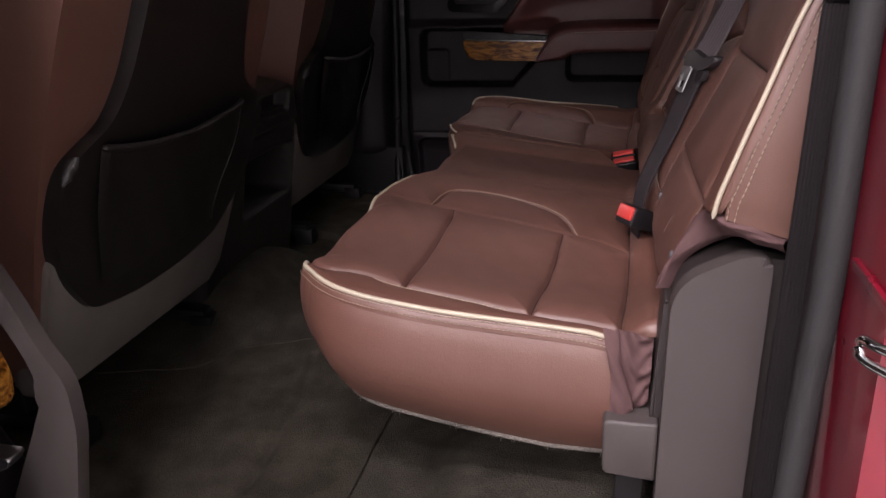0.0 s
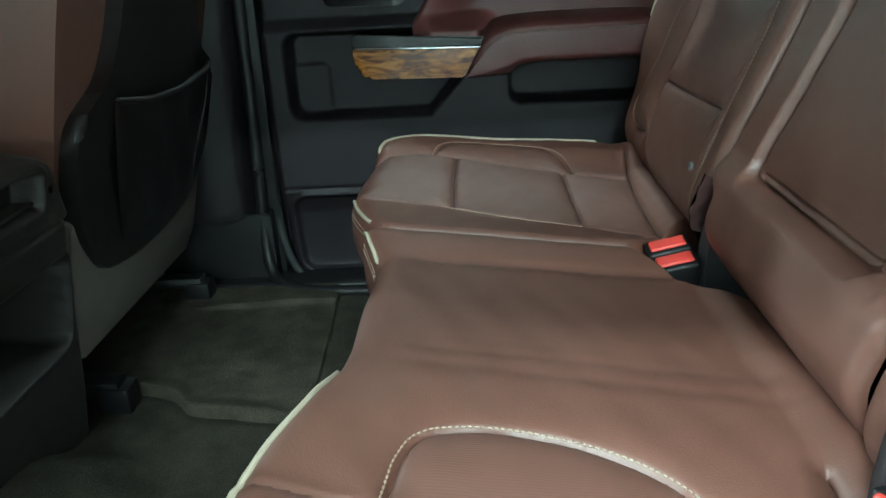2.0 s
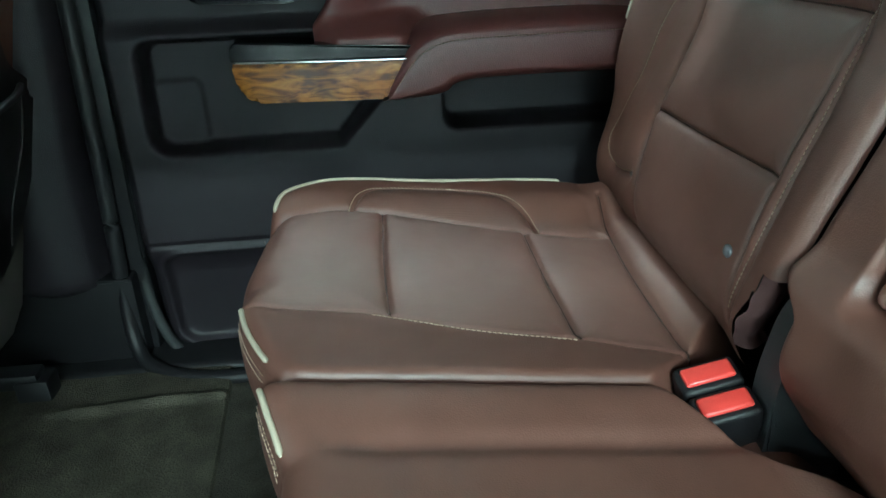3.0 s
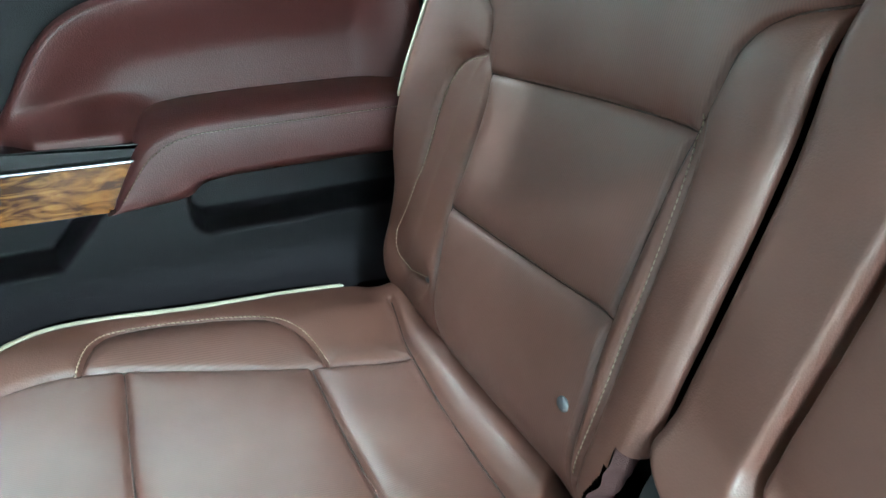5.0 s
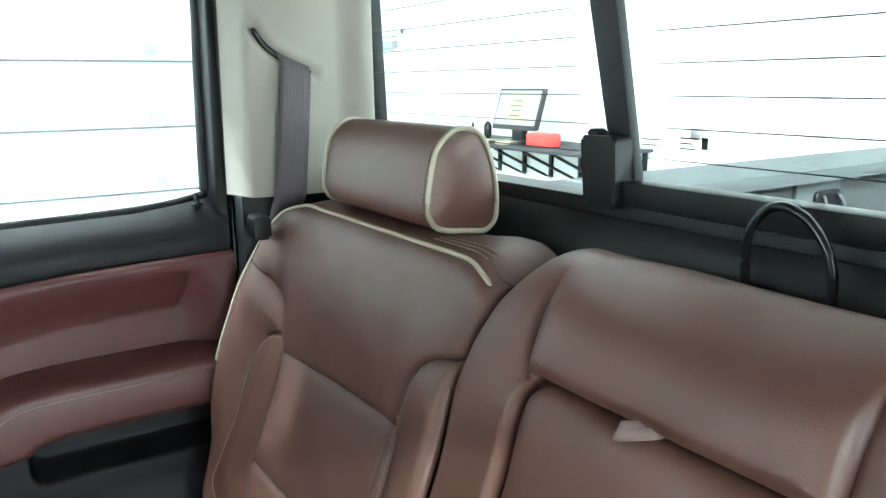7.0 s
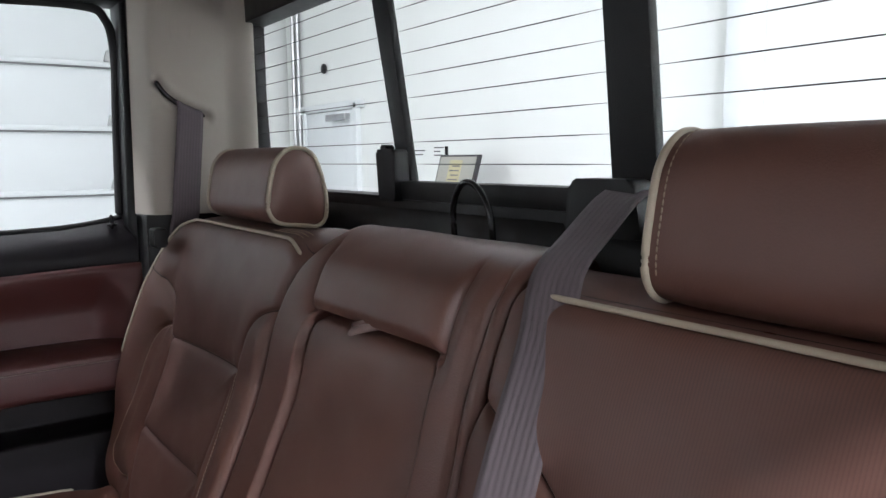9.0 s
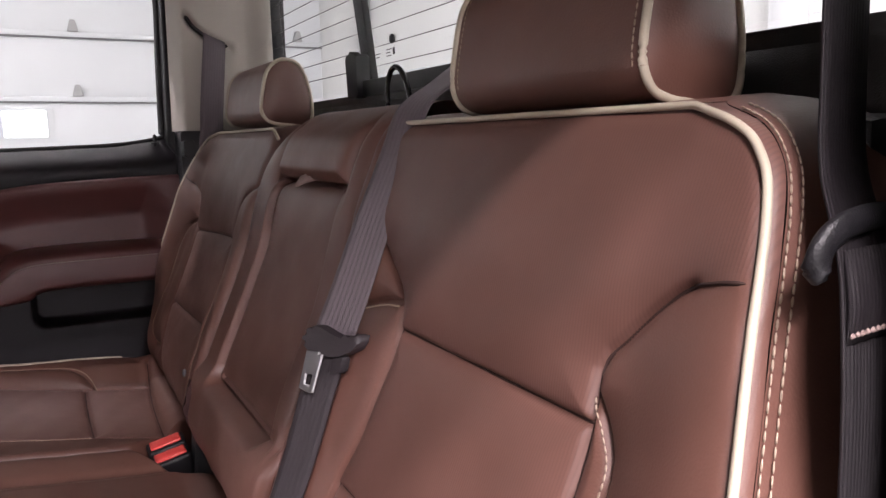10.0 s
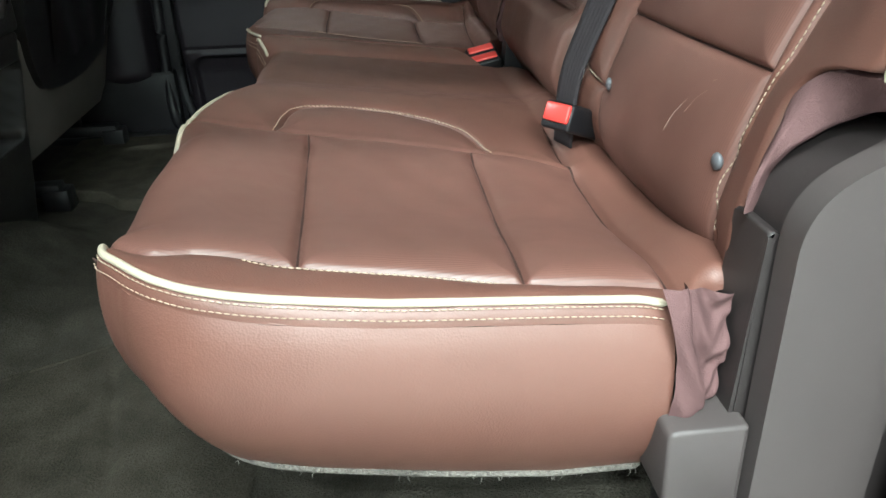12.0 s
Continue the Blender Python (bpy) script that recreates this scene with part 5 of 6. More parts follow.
# window frame of the far door
slab("window_frame", [(0.545, 0.715), (0.592, 0.65), (0.595, 1.15), (0.552, 1.15)], "y", 0.800, 0.88, BLACK, door, "", 0.006)
slab("window_frame", [(-0.25, 1.095), (0.56, 1.110), (0.56, 1.16), (-0.25, 1.16)], "y", 0.790, 0.88, BLACK, door, "", 0.006)
tube("window_seal", [(0.541, 0.848, 0.735), (0.545, 0.848, 0.90), (0.548, 0.846, 1.02), (0.535, 0.842, 1.085), (0.49, 0.838, 1.105), (0.30, 0.838, 1.100), (0.0, 0.838, 1.095)], 0.008, RUBBER, door, "black window seal", 8)
pane = slab("pane", [(-0.22, 0.69), (0.56, 0.69), (0.56, 1.11), (-0.22, 1.11)], "y", 0.866, 0.869, GLASS, door, "", 0)
pane.visible_shadow = False
tube("door_seal", [(-0.222, 0.845, 0.70), (-0.222, 0.838, 0.45), (-0.226, 0.828, 0.16), (-0.214, 0.820, 0.055), (-0.180, 0.812, -0.008), (-0.12, 0.808, -0.025), (0.2, 0.805, -0.025)], 0.009, RUBBER, door, "black rubber door seal", 10, False, 0.01)
tube("corner_seal", [(0.575, 0.775, 0.30), (0.573, 0.775, 0.55), (0.574, 0.778, 0.75), (0.578, 0.782, 1.00)], 0.014, RUBBER, door, "black rubber door seal", 10, False, 0.01)

# centre pillar on the far side, and its sill
u, v = np.meshgrid(np.linspace(0, 1, 40), np.linspace(0, 1, 60))
cz = 0.126 + 1.00 * v
cx = -0.43 + (0.180 + 0.030 * sstep(0.15, 0.6, v)) * u
cy = 0.800 - 0.035 * np.sin(math.pi * np.clip(u * 1.05, 0, 1)) + 0.070 * sstep(0.8, 1.0, u) + 0.022 * (1 - sstep(0.0, 0.012, v))
setting(grid("pillar_b", np.stack([cx, cy, cz], -1), DOORGREY, None), "charcoal centre pillar trim beside the far door", "pillar trim")
setting(slab("kick_panel", rounded([(-0.52, -0.02), (-0.232, -0.02), (-0.232, 0.150), (-0.52, 0.150)], 0.006), "y", 0.786, 0.83, BLACK, None, "", 0.006, 3), "black kick panel below the centre pillar", "kick panel")
setting(slab("door_surround", [(-0.262, -0.02), (-0.222, -0.02), (-0.205, 1.12), (-0.240, 1.12)], "y", 0.818, 0.87, BLACK, None, "", 0.004, 2), "black door opening beside the centre pillar", "door frame")
setting(tube("sill_edge", [(-0.226, 0.818, 1.08), (-0.236, 0.812, 0.70), (-0.246, 0.806, 0.30), (-0.250, 0.794, 0.10), (-0.240, 0.772, 0.030), (-0.205, 0.742, 0.010), (-0.143, 0.716, 0.006), (-0.04, 0.708, 0.006), (0.25, 0.706, 0.006)], 0.012, BLACK, None, "", 12, False, 0.008), "black rounded sill edge sweeping up to the pillar", "sill")
setting(slab("sill_trim", rounded([(0.735, -0.03), (0.85, -0.03), (0.85, 0.004), (0.745, 0.012)], 0.012), "x", -1.2, 0.55, BLACK, None, "", 0.006), "black door sill trim", "sill")


# ---- belts and buckles ----
def strap(name, pts, width, across, mat, parent, label="", thick=0.0016):
    """A flat band along a path; across: the direction of its width at each given point."""
    p = smooth_path(pts, 0.006)
    c = smooth_path(across, 0.01) if len(across) > 1 else np.array(across, float)
    s = np.linspace(0, 1, len(p))
    c = np.stack([np.interp(s, np.linspace(0, 1, len(c)), c[:, k]) for k in range(3)], 1) if len(c) > 1 else np.repeat(c, len(p), 0)
    c = c / np.linalg.norm(c, axis=1)[:, None]
    P = np.stack([p + c * width * k for k in np.linspace(-0.5, 0.5, 7)], 1)
    ob = grid(name, P, mat, parent, label)
    k = np.empty(len(ob.data.loops), int)
    ob.data.loops.foreach_get("vertex_index", k)
    uv = np.stack([(k % 7 - 3) / 6 * width, (k // 7) * 0.006], 1)
    ob.data.uv_layers.new(name="weave").data.foreach_set("uv", uv.ravel())
    m = ob.modifiers.new("thick", "SOLIDIFY")
    m.thickness, m.offset = thick, 0
    return ob


belt = thing("seat_belt", "grey woven centre seat belt lying over the backrest", "seat belt", 0.60, -0.23, 0.45)
strap("webbing", [(0.724, -0.205, 0.806), (0.700, -0.210, 0.797), (0.665, -0.215, 0.774), (0.624, -0.225, 0.747), (0.598, -0.239, 0.700), (0.568, -0.246, 0.640), (0.541, -0.252, 0.580), (0.5215, -0.2555, 0.540)],
      0.042, [(-0.3, 1, 0.0), (-0.3, 1, -0.05), (-0.45, 0.9, -0.03), (-0.70, 0.72, 0.0)], WEB, belt)
# same belt below the tongue; its shade is put into the darker colour
strap("webbing", [(0.5200, -0.2555, 0.535), (0.5055, -0.2555, 0.495), (0.483, -0.256, 0.430), (0.455, -0.258, 0.360), (0.446, -0.261, 0.315), (0.444, -0.263, 0.270)],
      0.036, [(-0.70, 0.72, 0.0), (-0.55, 0.83, 0.0), (-0.30, 0.95, 0)], SHADEWEB, belt, "lower belt webbing with shade in its colour")


def on_belt(c):
    return (c[0] + 0.512 + (c[2] - 0.53) * 0.34 + (c[1] + 0.248) * -0.8, c[1], c[2])


tongue = slab("tongue", rounded([(-0.242, 0.548), (-0.248, 0.548), (-0.264, 0.540), (-0.272, 0.538), (-0.279, 0.544), (-0.284, 0.538), (-0.280, 0.529), (-0.270, 0.522), (-0.257, 0.522), (-0.246, 0.525), (-0.238, 0.532), (-0.237, 0.541)], 0.003), "x", -0.009, 0.004, TONGUE, belt, "plum black belt tongue", 0.0035, 3, on_belt)
for bar in ([(-0.2465, 0.526), (-0.250, 0.526), (-0.252, 0.492), (-0.2485, 0.493)], [(-0.2565, 0.524), (-0.260, 0.524), (-0.2605, 0.490), (-0.257, 0.490)],
            [(-0.2495, 0.526), (-0.257, 0.526), (-0.2575, 0.506), (-0.2505, 0.506)], [(-0.251, 0.497), (-0.258, 0.496), (-0.258, 0.4895), (-0.251, 0.492)]):
    slab("metal_blade", bar, "x", -0.0125, -0.0100, STEEL, tongue, "steel blade with a slot", 0.0005, 1, on_belt)
slab("belt_stop", rounded([(-0.262, 0.505), (-0.262, 0.522), (-0.2705, 0.522), (-0.2715, 0.507)], 0.002), "x", -0.004, 0.004, DARKWEB, belt, "folded webbing end", 0.002, 2, on_belt)


def make_buckle(m, label, pair=False):
    top = thing("belt_buckle", label, "belt buckle", *m.translation)
    def put(name, x0, x1, y0, y1, z0, z1, mat, lab="", bev=0.003):
        bm = box(bmesh.new(), x0, x1, y0, y1, z0, z1, bev, 3)
        for v in bm.verts:
            v.co = m @ v.co
        return part(name, bm, mat, top, lab, True)
    if pair:
        for s in (-0.0165, 0.0165):
            put("housing", -0.026, 0.028, s - 0.0155, s + 0.0155, -0.075, 0.000, BLACK, "black plastic housing", 0.005)
            put("release_button", -0.021, 0.023, s - 0.009, s + 0.010, -0.010, 0.0035, REDPLASTIC, "red release button", 0.003)
    else:
        put("housing", -0.012, 0.055, -0.020, 0.020, -0.0155, 0.0155, BLACK, "black plastic housing", 0.004)
        put("release_button", -0.0155, 0.002, -0.0175, 0.0165, -0.0075, 0.0135, REDPLASTIC, "red release button", 0.003)
        put("stalk", 0.05, 0.10, -0.010, 0.010, -0.008, 0.008, BLACK, "", 0.003)
    return top


make_buckle(pose(0.436, -0.288, 0.310, 0, 22, 36), "black seat belt buckle with a red button")
make_buckle(pose(0.426, 0.212, 0.277, 14, -12, 0), "pair of black seat belt buckles with red buttons", True)

far_belt = thing("seat_belt", "grey woven belt hanging from the far pillar slot", "seat belt", 0.62, 0.68, 0.70)
strap("webbing", [(0.629, 0.706, 0.936), (0.628, 0.684, 0.927), (0.627, 0.671, 0.912), (0.619, 0.667, 0.84), (0.613, 0.668, 0.775), (0.613, 0.676, 0.745), (0.614, 0.704, 0.705), (0.613, 0.716, 0.60)], 0.046, [(1, 0.10, -0.38), (1, 0, 0.03), (1, 0, 0)], WEB, far_belt)
slab("belt_clip", rounded([(0.553, 0.690), (0.575, 0.690), (0.575, 0.722), (0.553, 0.722)], 0.005), "y", 0.655, 0.690, BLACK, far_belt, "black belt stop", 0.004)
near_belt = thing("seat_belt", "dark woven belt hanging along the near pillar", "seat belt", 0.55, -0.74, 0.1)
strap("webbing", [(0.630, -0.664, 1.06), (0.628, -0.667, 0.85), (0.6265, -0.670, 0.74), (0.618, -0.678, 0.700), (0.597, -0.702, 0.668), (0.585, -0.714, 0.640), (0.5835, -0.718, 0.58), (0.5830, -0.719, 0.46), (0.5815, -0.720, 0.33), (0.5810, -0.722, 0.20), (0.580, -0.724, 0.02)], 0.047, [(1, 0.24, 0.0), (1, 0.22, 0.0), (1, 0.10, 0.0), (1, 0.10, 0.0), (1, 0.10, 0.0)], DARKWEB, near_belt)
strap("folded_webbing", [(0.585, -0.7165, 0.634), (0.587, -0.7165, 0.645), (0.592, -0.7115, 0.658), (0.600, -0.704, 0.668)], 0.046, [(1, 0.12, 0.0)], DARKWEB, near_belt, "folded stitched webbing")
stitches("stitching", [(0.564, -0.7200, 0.6375), (0.584, -0.7180, 0.6375), (0.606, -0.7160, 0.6375)], STRAP, near_belt, 0.004, 0.003, 0.0014, "pale stitching")
tube("belt_guide", [(0.5665, -0.702, 0.655), (0.5665, -0.7025, 0.662), (0.5695, -0.703, 0.670), (0.577, -0.704, 0.6765), (0.589, -0.703, 0.679), (0.606, -0.699, 0.6795), (0.632, -0.690, 0.678)], 0.0062, BLACK, near_belt, "black plastic belt guide", 12, False, 0.003, 0.6)

loop = tube("cable_loop", [(0.716, 0.022, 0.715), (0.712, 0.026, 0.745), (0.710, 0.026, 0.782), (0.710, 0.016, 0.802), (0.710, 0.000, 0.809), (0.710, -0.020, 0.801), (0.710, -0.036, 0.780), (0.711, -0.040, 0.755), (0.716, -0.034, 0.715)], 0.0036, GLOSS, None, "", 10)
tagged(loop, "black rubber-coated release cable loop behind the bench", "cable")


# plastic hinge between the two backrests, and the folded cloth edge beside it
back_hinge = thing("backrest_hinge", "dark grey plastic hinge cover between the two backrests", "seat hinge cover", 0.48, 0.20, 0.20)
slab("cover", rounded([(0.455, 0.20), (0.530, 0.20), (0.530, 0.372), (0.496, 0.376), (0.474, 0.352), (0.462, 0.300)], [0.004, 0.004, 0.004, 0.02, 0.02, 0.02], 6), "y", 0.180, 0.214, HINGE, back_hinge, "", 0.008, 4)
slab("bolt_cap", rounded([(0.470, 0.318), (0.484, 0.318), (0.484, 0.336), (0.470, 0.336)], 0.006, 5), "y", 0.176, 0.182, BLACK, back_hinge, "black bolt cap", 0.002, 2)
u, v = np.meshgrid(np.linspace(0, 1, 24), np.linspace(0, 1, 40))
ez = 0.372 - 0.085 * v
P = np.stack([back_x(ez) - 0.016 + 0.030 * u - 0.004 * np.sin(math.pi * u) + 0.0012 * np.sin(v * 17 + u * 4), 0.2395 + 0.022 * sstep(0.25, 1, v) - 0.010 * np.sin(math.pi * np.clip(u * 1.1, 0, 1)) + 0.0012 * np.sin(v * 23), ez], -1)
grid("cloth_edge", P, FLAP, far_bench, "plum cloth edge beside the hinge")


# ---- front seats and console ----
def make_front_seat(cy, back, slope, label):
    top = thing("front_seat", label, "car seat", -0.45, cy, 0.02, "front seats")
    def tilt(c):
        return (c[0] + back + (c[2] - 0.25) * slope, c[1], c[2])
    s = 1 if cy > 0 else -1
    prof = rounded([(cy - 0.245, 0.12), (cy + 0.245, 0.12), (cy + 0.280, 0.34), (cy + 0.275, 0.60), (cy + 0.215, 0.90), (cy - 0.215, 0.90), (cy - 0.275, 0.60), (cy - 0.280, 0.34)], [0.05, 0.05, 0.08, 0.1, 0.12, 0.12, 0.1, 0.08], 6)
    slab("backrest", prof, "x", -0.520, -0.362, LEATHER, top, "brown leather backrest", 0.045, 6, tilt)
    half = [(0.060, 0.208), (0.175, 0.226), (0.235, 0.290), (0.262, 0.345), (0.270, 0.400), (0.260, 0.458), (0.222, 0.478), (0.180, 0.498), (0.152, 0.552), (0.138, 0.64), (0.122, 0.88)]
    pan = [(cy + a, b) for a, b in half] + [(cy - a, b) for a, b in half[::-1]]
    pan = rounded(pan, 0.030, 5)
    slab("back_panel", pan, "x", -0.372, -0.338, BLACKLEATHER, top, "black leather back panel", 0.014, 4, tilt)
    u, v = np.meshgrid(np.linspace(-1, 1, 50), np.linspace(0, 1, 40))
    hw = 0.150 + 0.035 * sstep(0.0, 0.7, v)
    zt = 0.452 + 0.018 * u ** 2
    gz = 0.262 + (zt - 0.262) * v
    gx = -0.334 + 0.016 * np.sqrt(np.clip(1 - np.abs(u) ** 3, 0, 1)) * (0.4 + 0.6 * v) + 0.002 * np.sin(u * 9 + v * 7)
    P = np.stack([gx + back + (gz - 0.25) * slope, cy + s * 0.018 + u * hw, gz], -1)
    pocket = grid("map_pocket", P, BLACKLEATHER, top, "black leather map pocket")
    tube("pocket_hem", P[-1][::4] + np.array([0.001, 0, 0]), 0.005, BLACKLEATHER, pocket, "", 8)
    tube("pocket_seam", [tuple(P[k, -1] + np.array([0.003, 0.0, 0])) for k in range(0, 40, 6)], 0.0016, BLACKLEATHER, pocket, "", 6)
    sk = rounded([(cy - 0.245, 0.105), (cy + 0.245, 0.105), (cy + 0.262, 0.345), (cy - 0.262, 0.345)], 0.03, 5)
    slab("lower_skirt", sk, "x", -0.400, -0.350, SKIRT, top, "grey-brown cloth skirt", 0.012, 3, tilt)
    seat = rounded([(-0.95, 0.16), (-0.42, 0.13), (-0.40, 0.30), (-0.90, 0.33), (-0.98, 0.28)], [0.05, 0.04, 0.05, 0.06, 0.05], 6)
    slab("seat_cushion", seat, "y", cy - 0.245, cy + 0.245, LEATHER, top, "", 0.04, 5)
    for yy in (cy - 0.19, cy + 0.19):
        block("seat_rail", -0.92, -0.36, yy - 0.018, yy + 0.018, 0.03, 0.055, BLACK, top, "black seat rail", 0.005)
        block("rail_foot", -0.395, -0.345, yy - 0.022, yy + 0.022, 0.0, 0.045, BLACK, top, "black rail foot", 0.006)
        block("rail_riser", -0.86, -0.44, yy - 0.012, yy + 0.012, 0.05, 0.17, BLACK, top, "", 0.005)
    return top


make_front_seat(-0.388, 0.038, 0.35, "brown leather front seat with a black back panel, driver side")
make_front_seat(0.512, -0.007, 0.25, "brown leather front seat with a black back panel")

console = thing("centre_console", "black plastic centre console with rear storage bin", "console", -0.45, 0.03, 0.0)
prof = [(-0.165, 0.010), (0.225, 0.010), (0.225, 0.110), (0.215, 0.330), (0.200, 0.455), (-0.140, 0.455), (-0.165, 0.330), (-0.185, 0.110)]
ys0, ys1, zs0, zs1 = -0.100, 0.188, 0.185, 0.300
slab("console_body", rounded(prof, 0.03, 4), "x", -0.90, -0.475, CONSOLE, console, "", 0.02, 3)
# rear face with a deep bin
n = 120
u, v = np.meshgrid(np.linspace(0, 1, n), np.linspace(0, 1, n))
cz = 0.010 + 0.445 * v
yl = np.interp(cz, [0.01, 0.11, 0.33, 0.455], [-0.165, -0.190, -0.168, -0.135])
yr = np.interp(cz, [0.01, 0.08, 0.18, 0.29, 0.36, 0.42, 0.455], [0.262, 0.258, 0.246, 0.230, 0.224, 0.196, 0.165])
cy = yl + (yr - yl) * u
cx = -0.338 + 0.2 * (cz - 0.25) - 0.08 * sstep(0.425, 0.46, cz) ** 2
cx = cx - roll_off(np.minimum(cy - yl, yr - cy), 0.02)
bn = box_sdf(cy, cz, -0.034, 0.214, 0.178, 0.306, 0.018)
cx = cx - 0.15 * (1 - sstep(-0.010, 0.0, bn)) + 0.003 * np.exp(-((bn - 0.004) / 0.003) ** 2)
vt = box_sdf(cy, cz, 0.014, 0.160, 0.380, 0.430, 0.010)
cx = cx - 0.035 * (1 - sstep(-0.006, 0.0, vt)) + 0.002 * np.exp(-((vt - 0.004) / 0.003) ** 2)
cx = cx - 0.005 * np.exp(-((cz - 0.350) / 0.0025) ** 2) + 0.003 * sstep(0.352, 0.356, cz)
grid("rear_face", np.stack([cx, cy, cz], -1), CONSOLE, console)
for name, edge in (("side_panel", (cx[:, 0], cy[:, 0], cz[:, 0])), ("side_panel", (cx[:, -1], cy[:, -1], cz[:, -1])), ("top_panel", (cx[-1], cy[-1], cz[-1]))):
    rim = np.stack(edge, 1)
    back = rim.copy()
    back[:, 0] = -0.49
    grid(name, np.stack([rim, (rim * 2 + back) / 3, back]), CONSOLE, console)
slab("vent_slat", [(0.022, 0.387), (0.160, 0.388), (0.160, 0.392), (0.022, 0.391)], "x", -0.346, -0.318, CONSOLE, console, "", 0.001, 1)
slab("vent_lever", rounded([(0.171, 0.396), (0.180, 0.397), (0.180, 0.429), (0.171, 0.428)], 0.003), "x", -0.322, -0.304, GLOSS, console, "", 0.002)
slab("vent_divider", rounded([(0.060, 0.380), (0.064, 0.380), (0.056, 0.431), (0.052, 0.431)], 0.001), "x", -0.347, -0.322, CONSOLE, console, "", 0.002)
slab("console_lid", rounded([(-0.135, 0.452), (0.205, 0.452), (0.20, 0.50), (-0.13, 0.50)], 0.02), "x", -0.85, -0.40, BLACKLEATHER, console, "black leather lid", 0.015, 4)

# open near rear door, swung forward
def swing(c):
    a = radians(-84)
    x, y = c[0] + 0.24, c[1] + 0.87
    return (-0.24 + x * math.cos(a) - y * math.sin(a), -0.87 + x * math.sin(a) + y * math.cos(a), c[2])


open_door = thing("door_2", "open charcoal rear door with wood trim", "car door", -0.10, -1.2, 0.0, "", "structure")
slab("door_panel", rounded([(-0.22, -0.02), (0.60, -0.02), (0.60, 0.70), (-0.22, 0.70)], 0.03), "y", -0.90, -0.84, DOORGREY, open_door, "", 0.01, 3, swing)
slab("wood_trim", rounded([(-0.035, 0.408), (0.176, 0.410), (0.213, 0.464), (-0.036, 0.466)], 0.008), "y", -0.84, -0.79, WOOD, open_door, "glossy burl wood trim", 0.006, 3, swing)
slab("armrest", arm_out, "y", -0.84, -0.775, BURGUNDY, open_door, "burgundy vinyl armrest", 0.012, 3, swing)
slab("outer_skin", rounded([(-0.24, -0.10), (0.62, -0.10), (0.62, 0.72), (-0.24, 0.72)], 0.02), "y", -0.96, -0.905, PAINT, open_door, "red painted outer skin", 0.01, 3, swing)
slab("window_frame", [(-0.22, 0.70), (-0.17, 0.70), (-0.10, 1.14), (-0.15, 1.14)], "y", -0.93, -0.87, BLACK, open_door, "black window frame", 0.006, 2, swing)
slab("window_frame", [(0.55, 0.70), (0.60, 0.70), (0.58, 1.14), (0.53, 1.14)], "y", -0.93, -0.87, BLACK, open_door, "black window frame", 0.006, 2, swing)
slab("window_frame", [(-0.15, 1.10), (0.58, 1.10), (0.58, 1.15), (-0.15, 1.15)], "y", -0.931, -0.869, BLACK, open_door, "black window frame", 0.006, 2, swing)
slab("pane", [(-0.18, 0.69), (0.56, 0.69), (0.56, 1.12), (-0.12, 1.12)], "y", -0.902, -0.898, PRIVACY, open_door, "dark privacy glass", 0, 1, swing)
flat_wall("window_2", -1.28, -0.44, -0.868, -0.860, 0.70, 1.12, PRIVACY, "dark tinted front door glass", "window")
# lower end of the near centre pillar and the front door beside it
foot = thing("pillar_foot", "taupe pillar foot beside the open door", "pillar trim", -0.20, -0.80, 0.0, "", "structure")
slab("foot_trim", rounded([(-0.238, 0.420), (-0.205, 0.355), (-0.184, 0.300), (-0.160, 0.262), (-0.160, 0.200), (-0.190, 0.06), (-0.30, 0.0), (-0.275, 0.085), (-0.225, 0.180), (-0.193, 0.245), (-0.207, 0.295), (-0.25, 0.385)], 0.02, 5), "y", -0.800, -0.780, TRIM, foot, "", 0.006)
slab("wood_trim", rounded([(-0.44, 0.222), (-0.243, 0.222), (-0.236, 0.262), (-0.247, 0.300), (-0.44, 0.302)], 0.012), "y", -0.806, -0.79, WOOD, foot, "burl wood trim", 0.004)
slab("sill_end", rounded([(-0.44, 0.135), (-0.262, 0.140), (-0.250, 0.158), (-0.44, 0.160)], 0.005), "y", -0.810, -0.785, STEEL, foot, "dull grey sill end", 0.004)
# near centre pillar
u, v = np.meshgrid(np.linspace(0, 1, 30), np.linspace(0, 1, 50))
cz = -0.05 + 1.18 * v
cx = -0.46 + (0.46 + np.interp(cz, [0.0, 0.36, 0.43, 0.65, 1.1], [-0.27, -0.262, -0.176, -0.140, -0.15])) * u
cy = -0.775 + 0.02 * np.sin(math.pi * u) - 0.08 * sstep(0.75, 1.0, u) + 0.05 * (1 - sstep(0.05, 0.22, v))
setting(grid("pillar_b", np.stack([cx, cy, cz], -1), DOORGREY, None), "charcoal centre pillar trim beside the open door", "pillar trim")


# ---- truck bed and garage ----
bed = thing("truck_bed", "pickup bed with black liner and grey rail caps", "truck bed", 1.7, 0.03, -0.03, "", "structure")
slab("bed_floor", [(0.80, -0.80), (2.70, -0.80), (2.70, 0.86), (0.80, 0.86)], "z", -0.03, 0.06, BEDLINER, bed, "black bed liner", 0.005)
slab("front_panel", [(-0.82, 0.06), (0.88, 0.06), (0.88, 0.66), (-0.82, 0.66)], "x", 0.80, 0.83, BEDLINER, bed, "", 0.004)
slab("side_panel", [(0.80, 0.06), (2.70, 0.06), (2.70, 0.66), (0.80, 0.66)], "y", 0.76, 0.93, BEDLINER, bed, "", 0.02, 3)
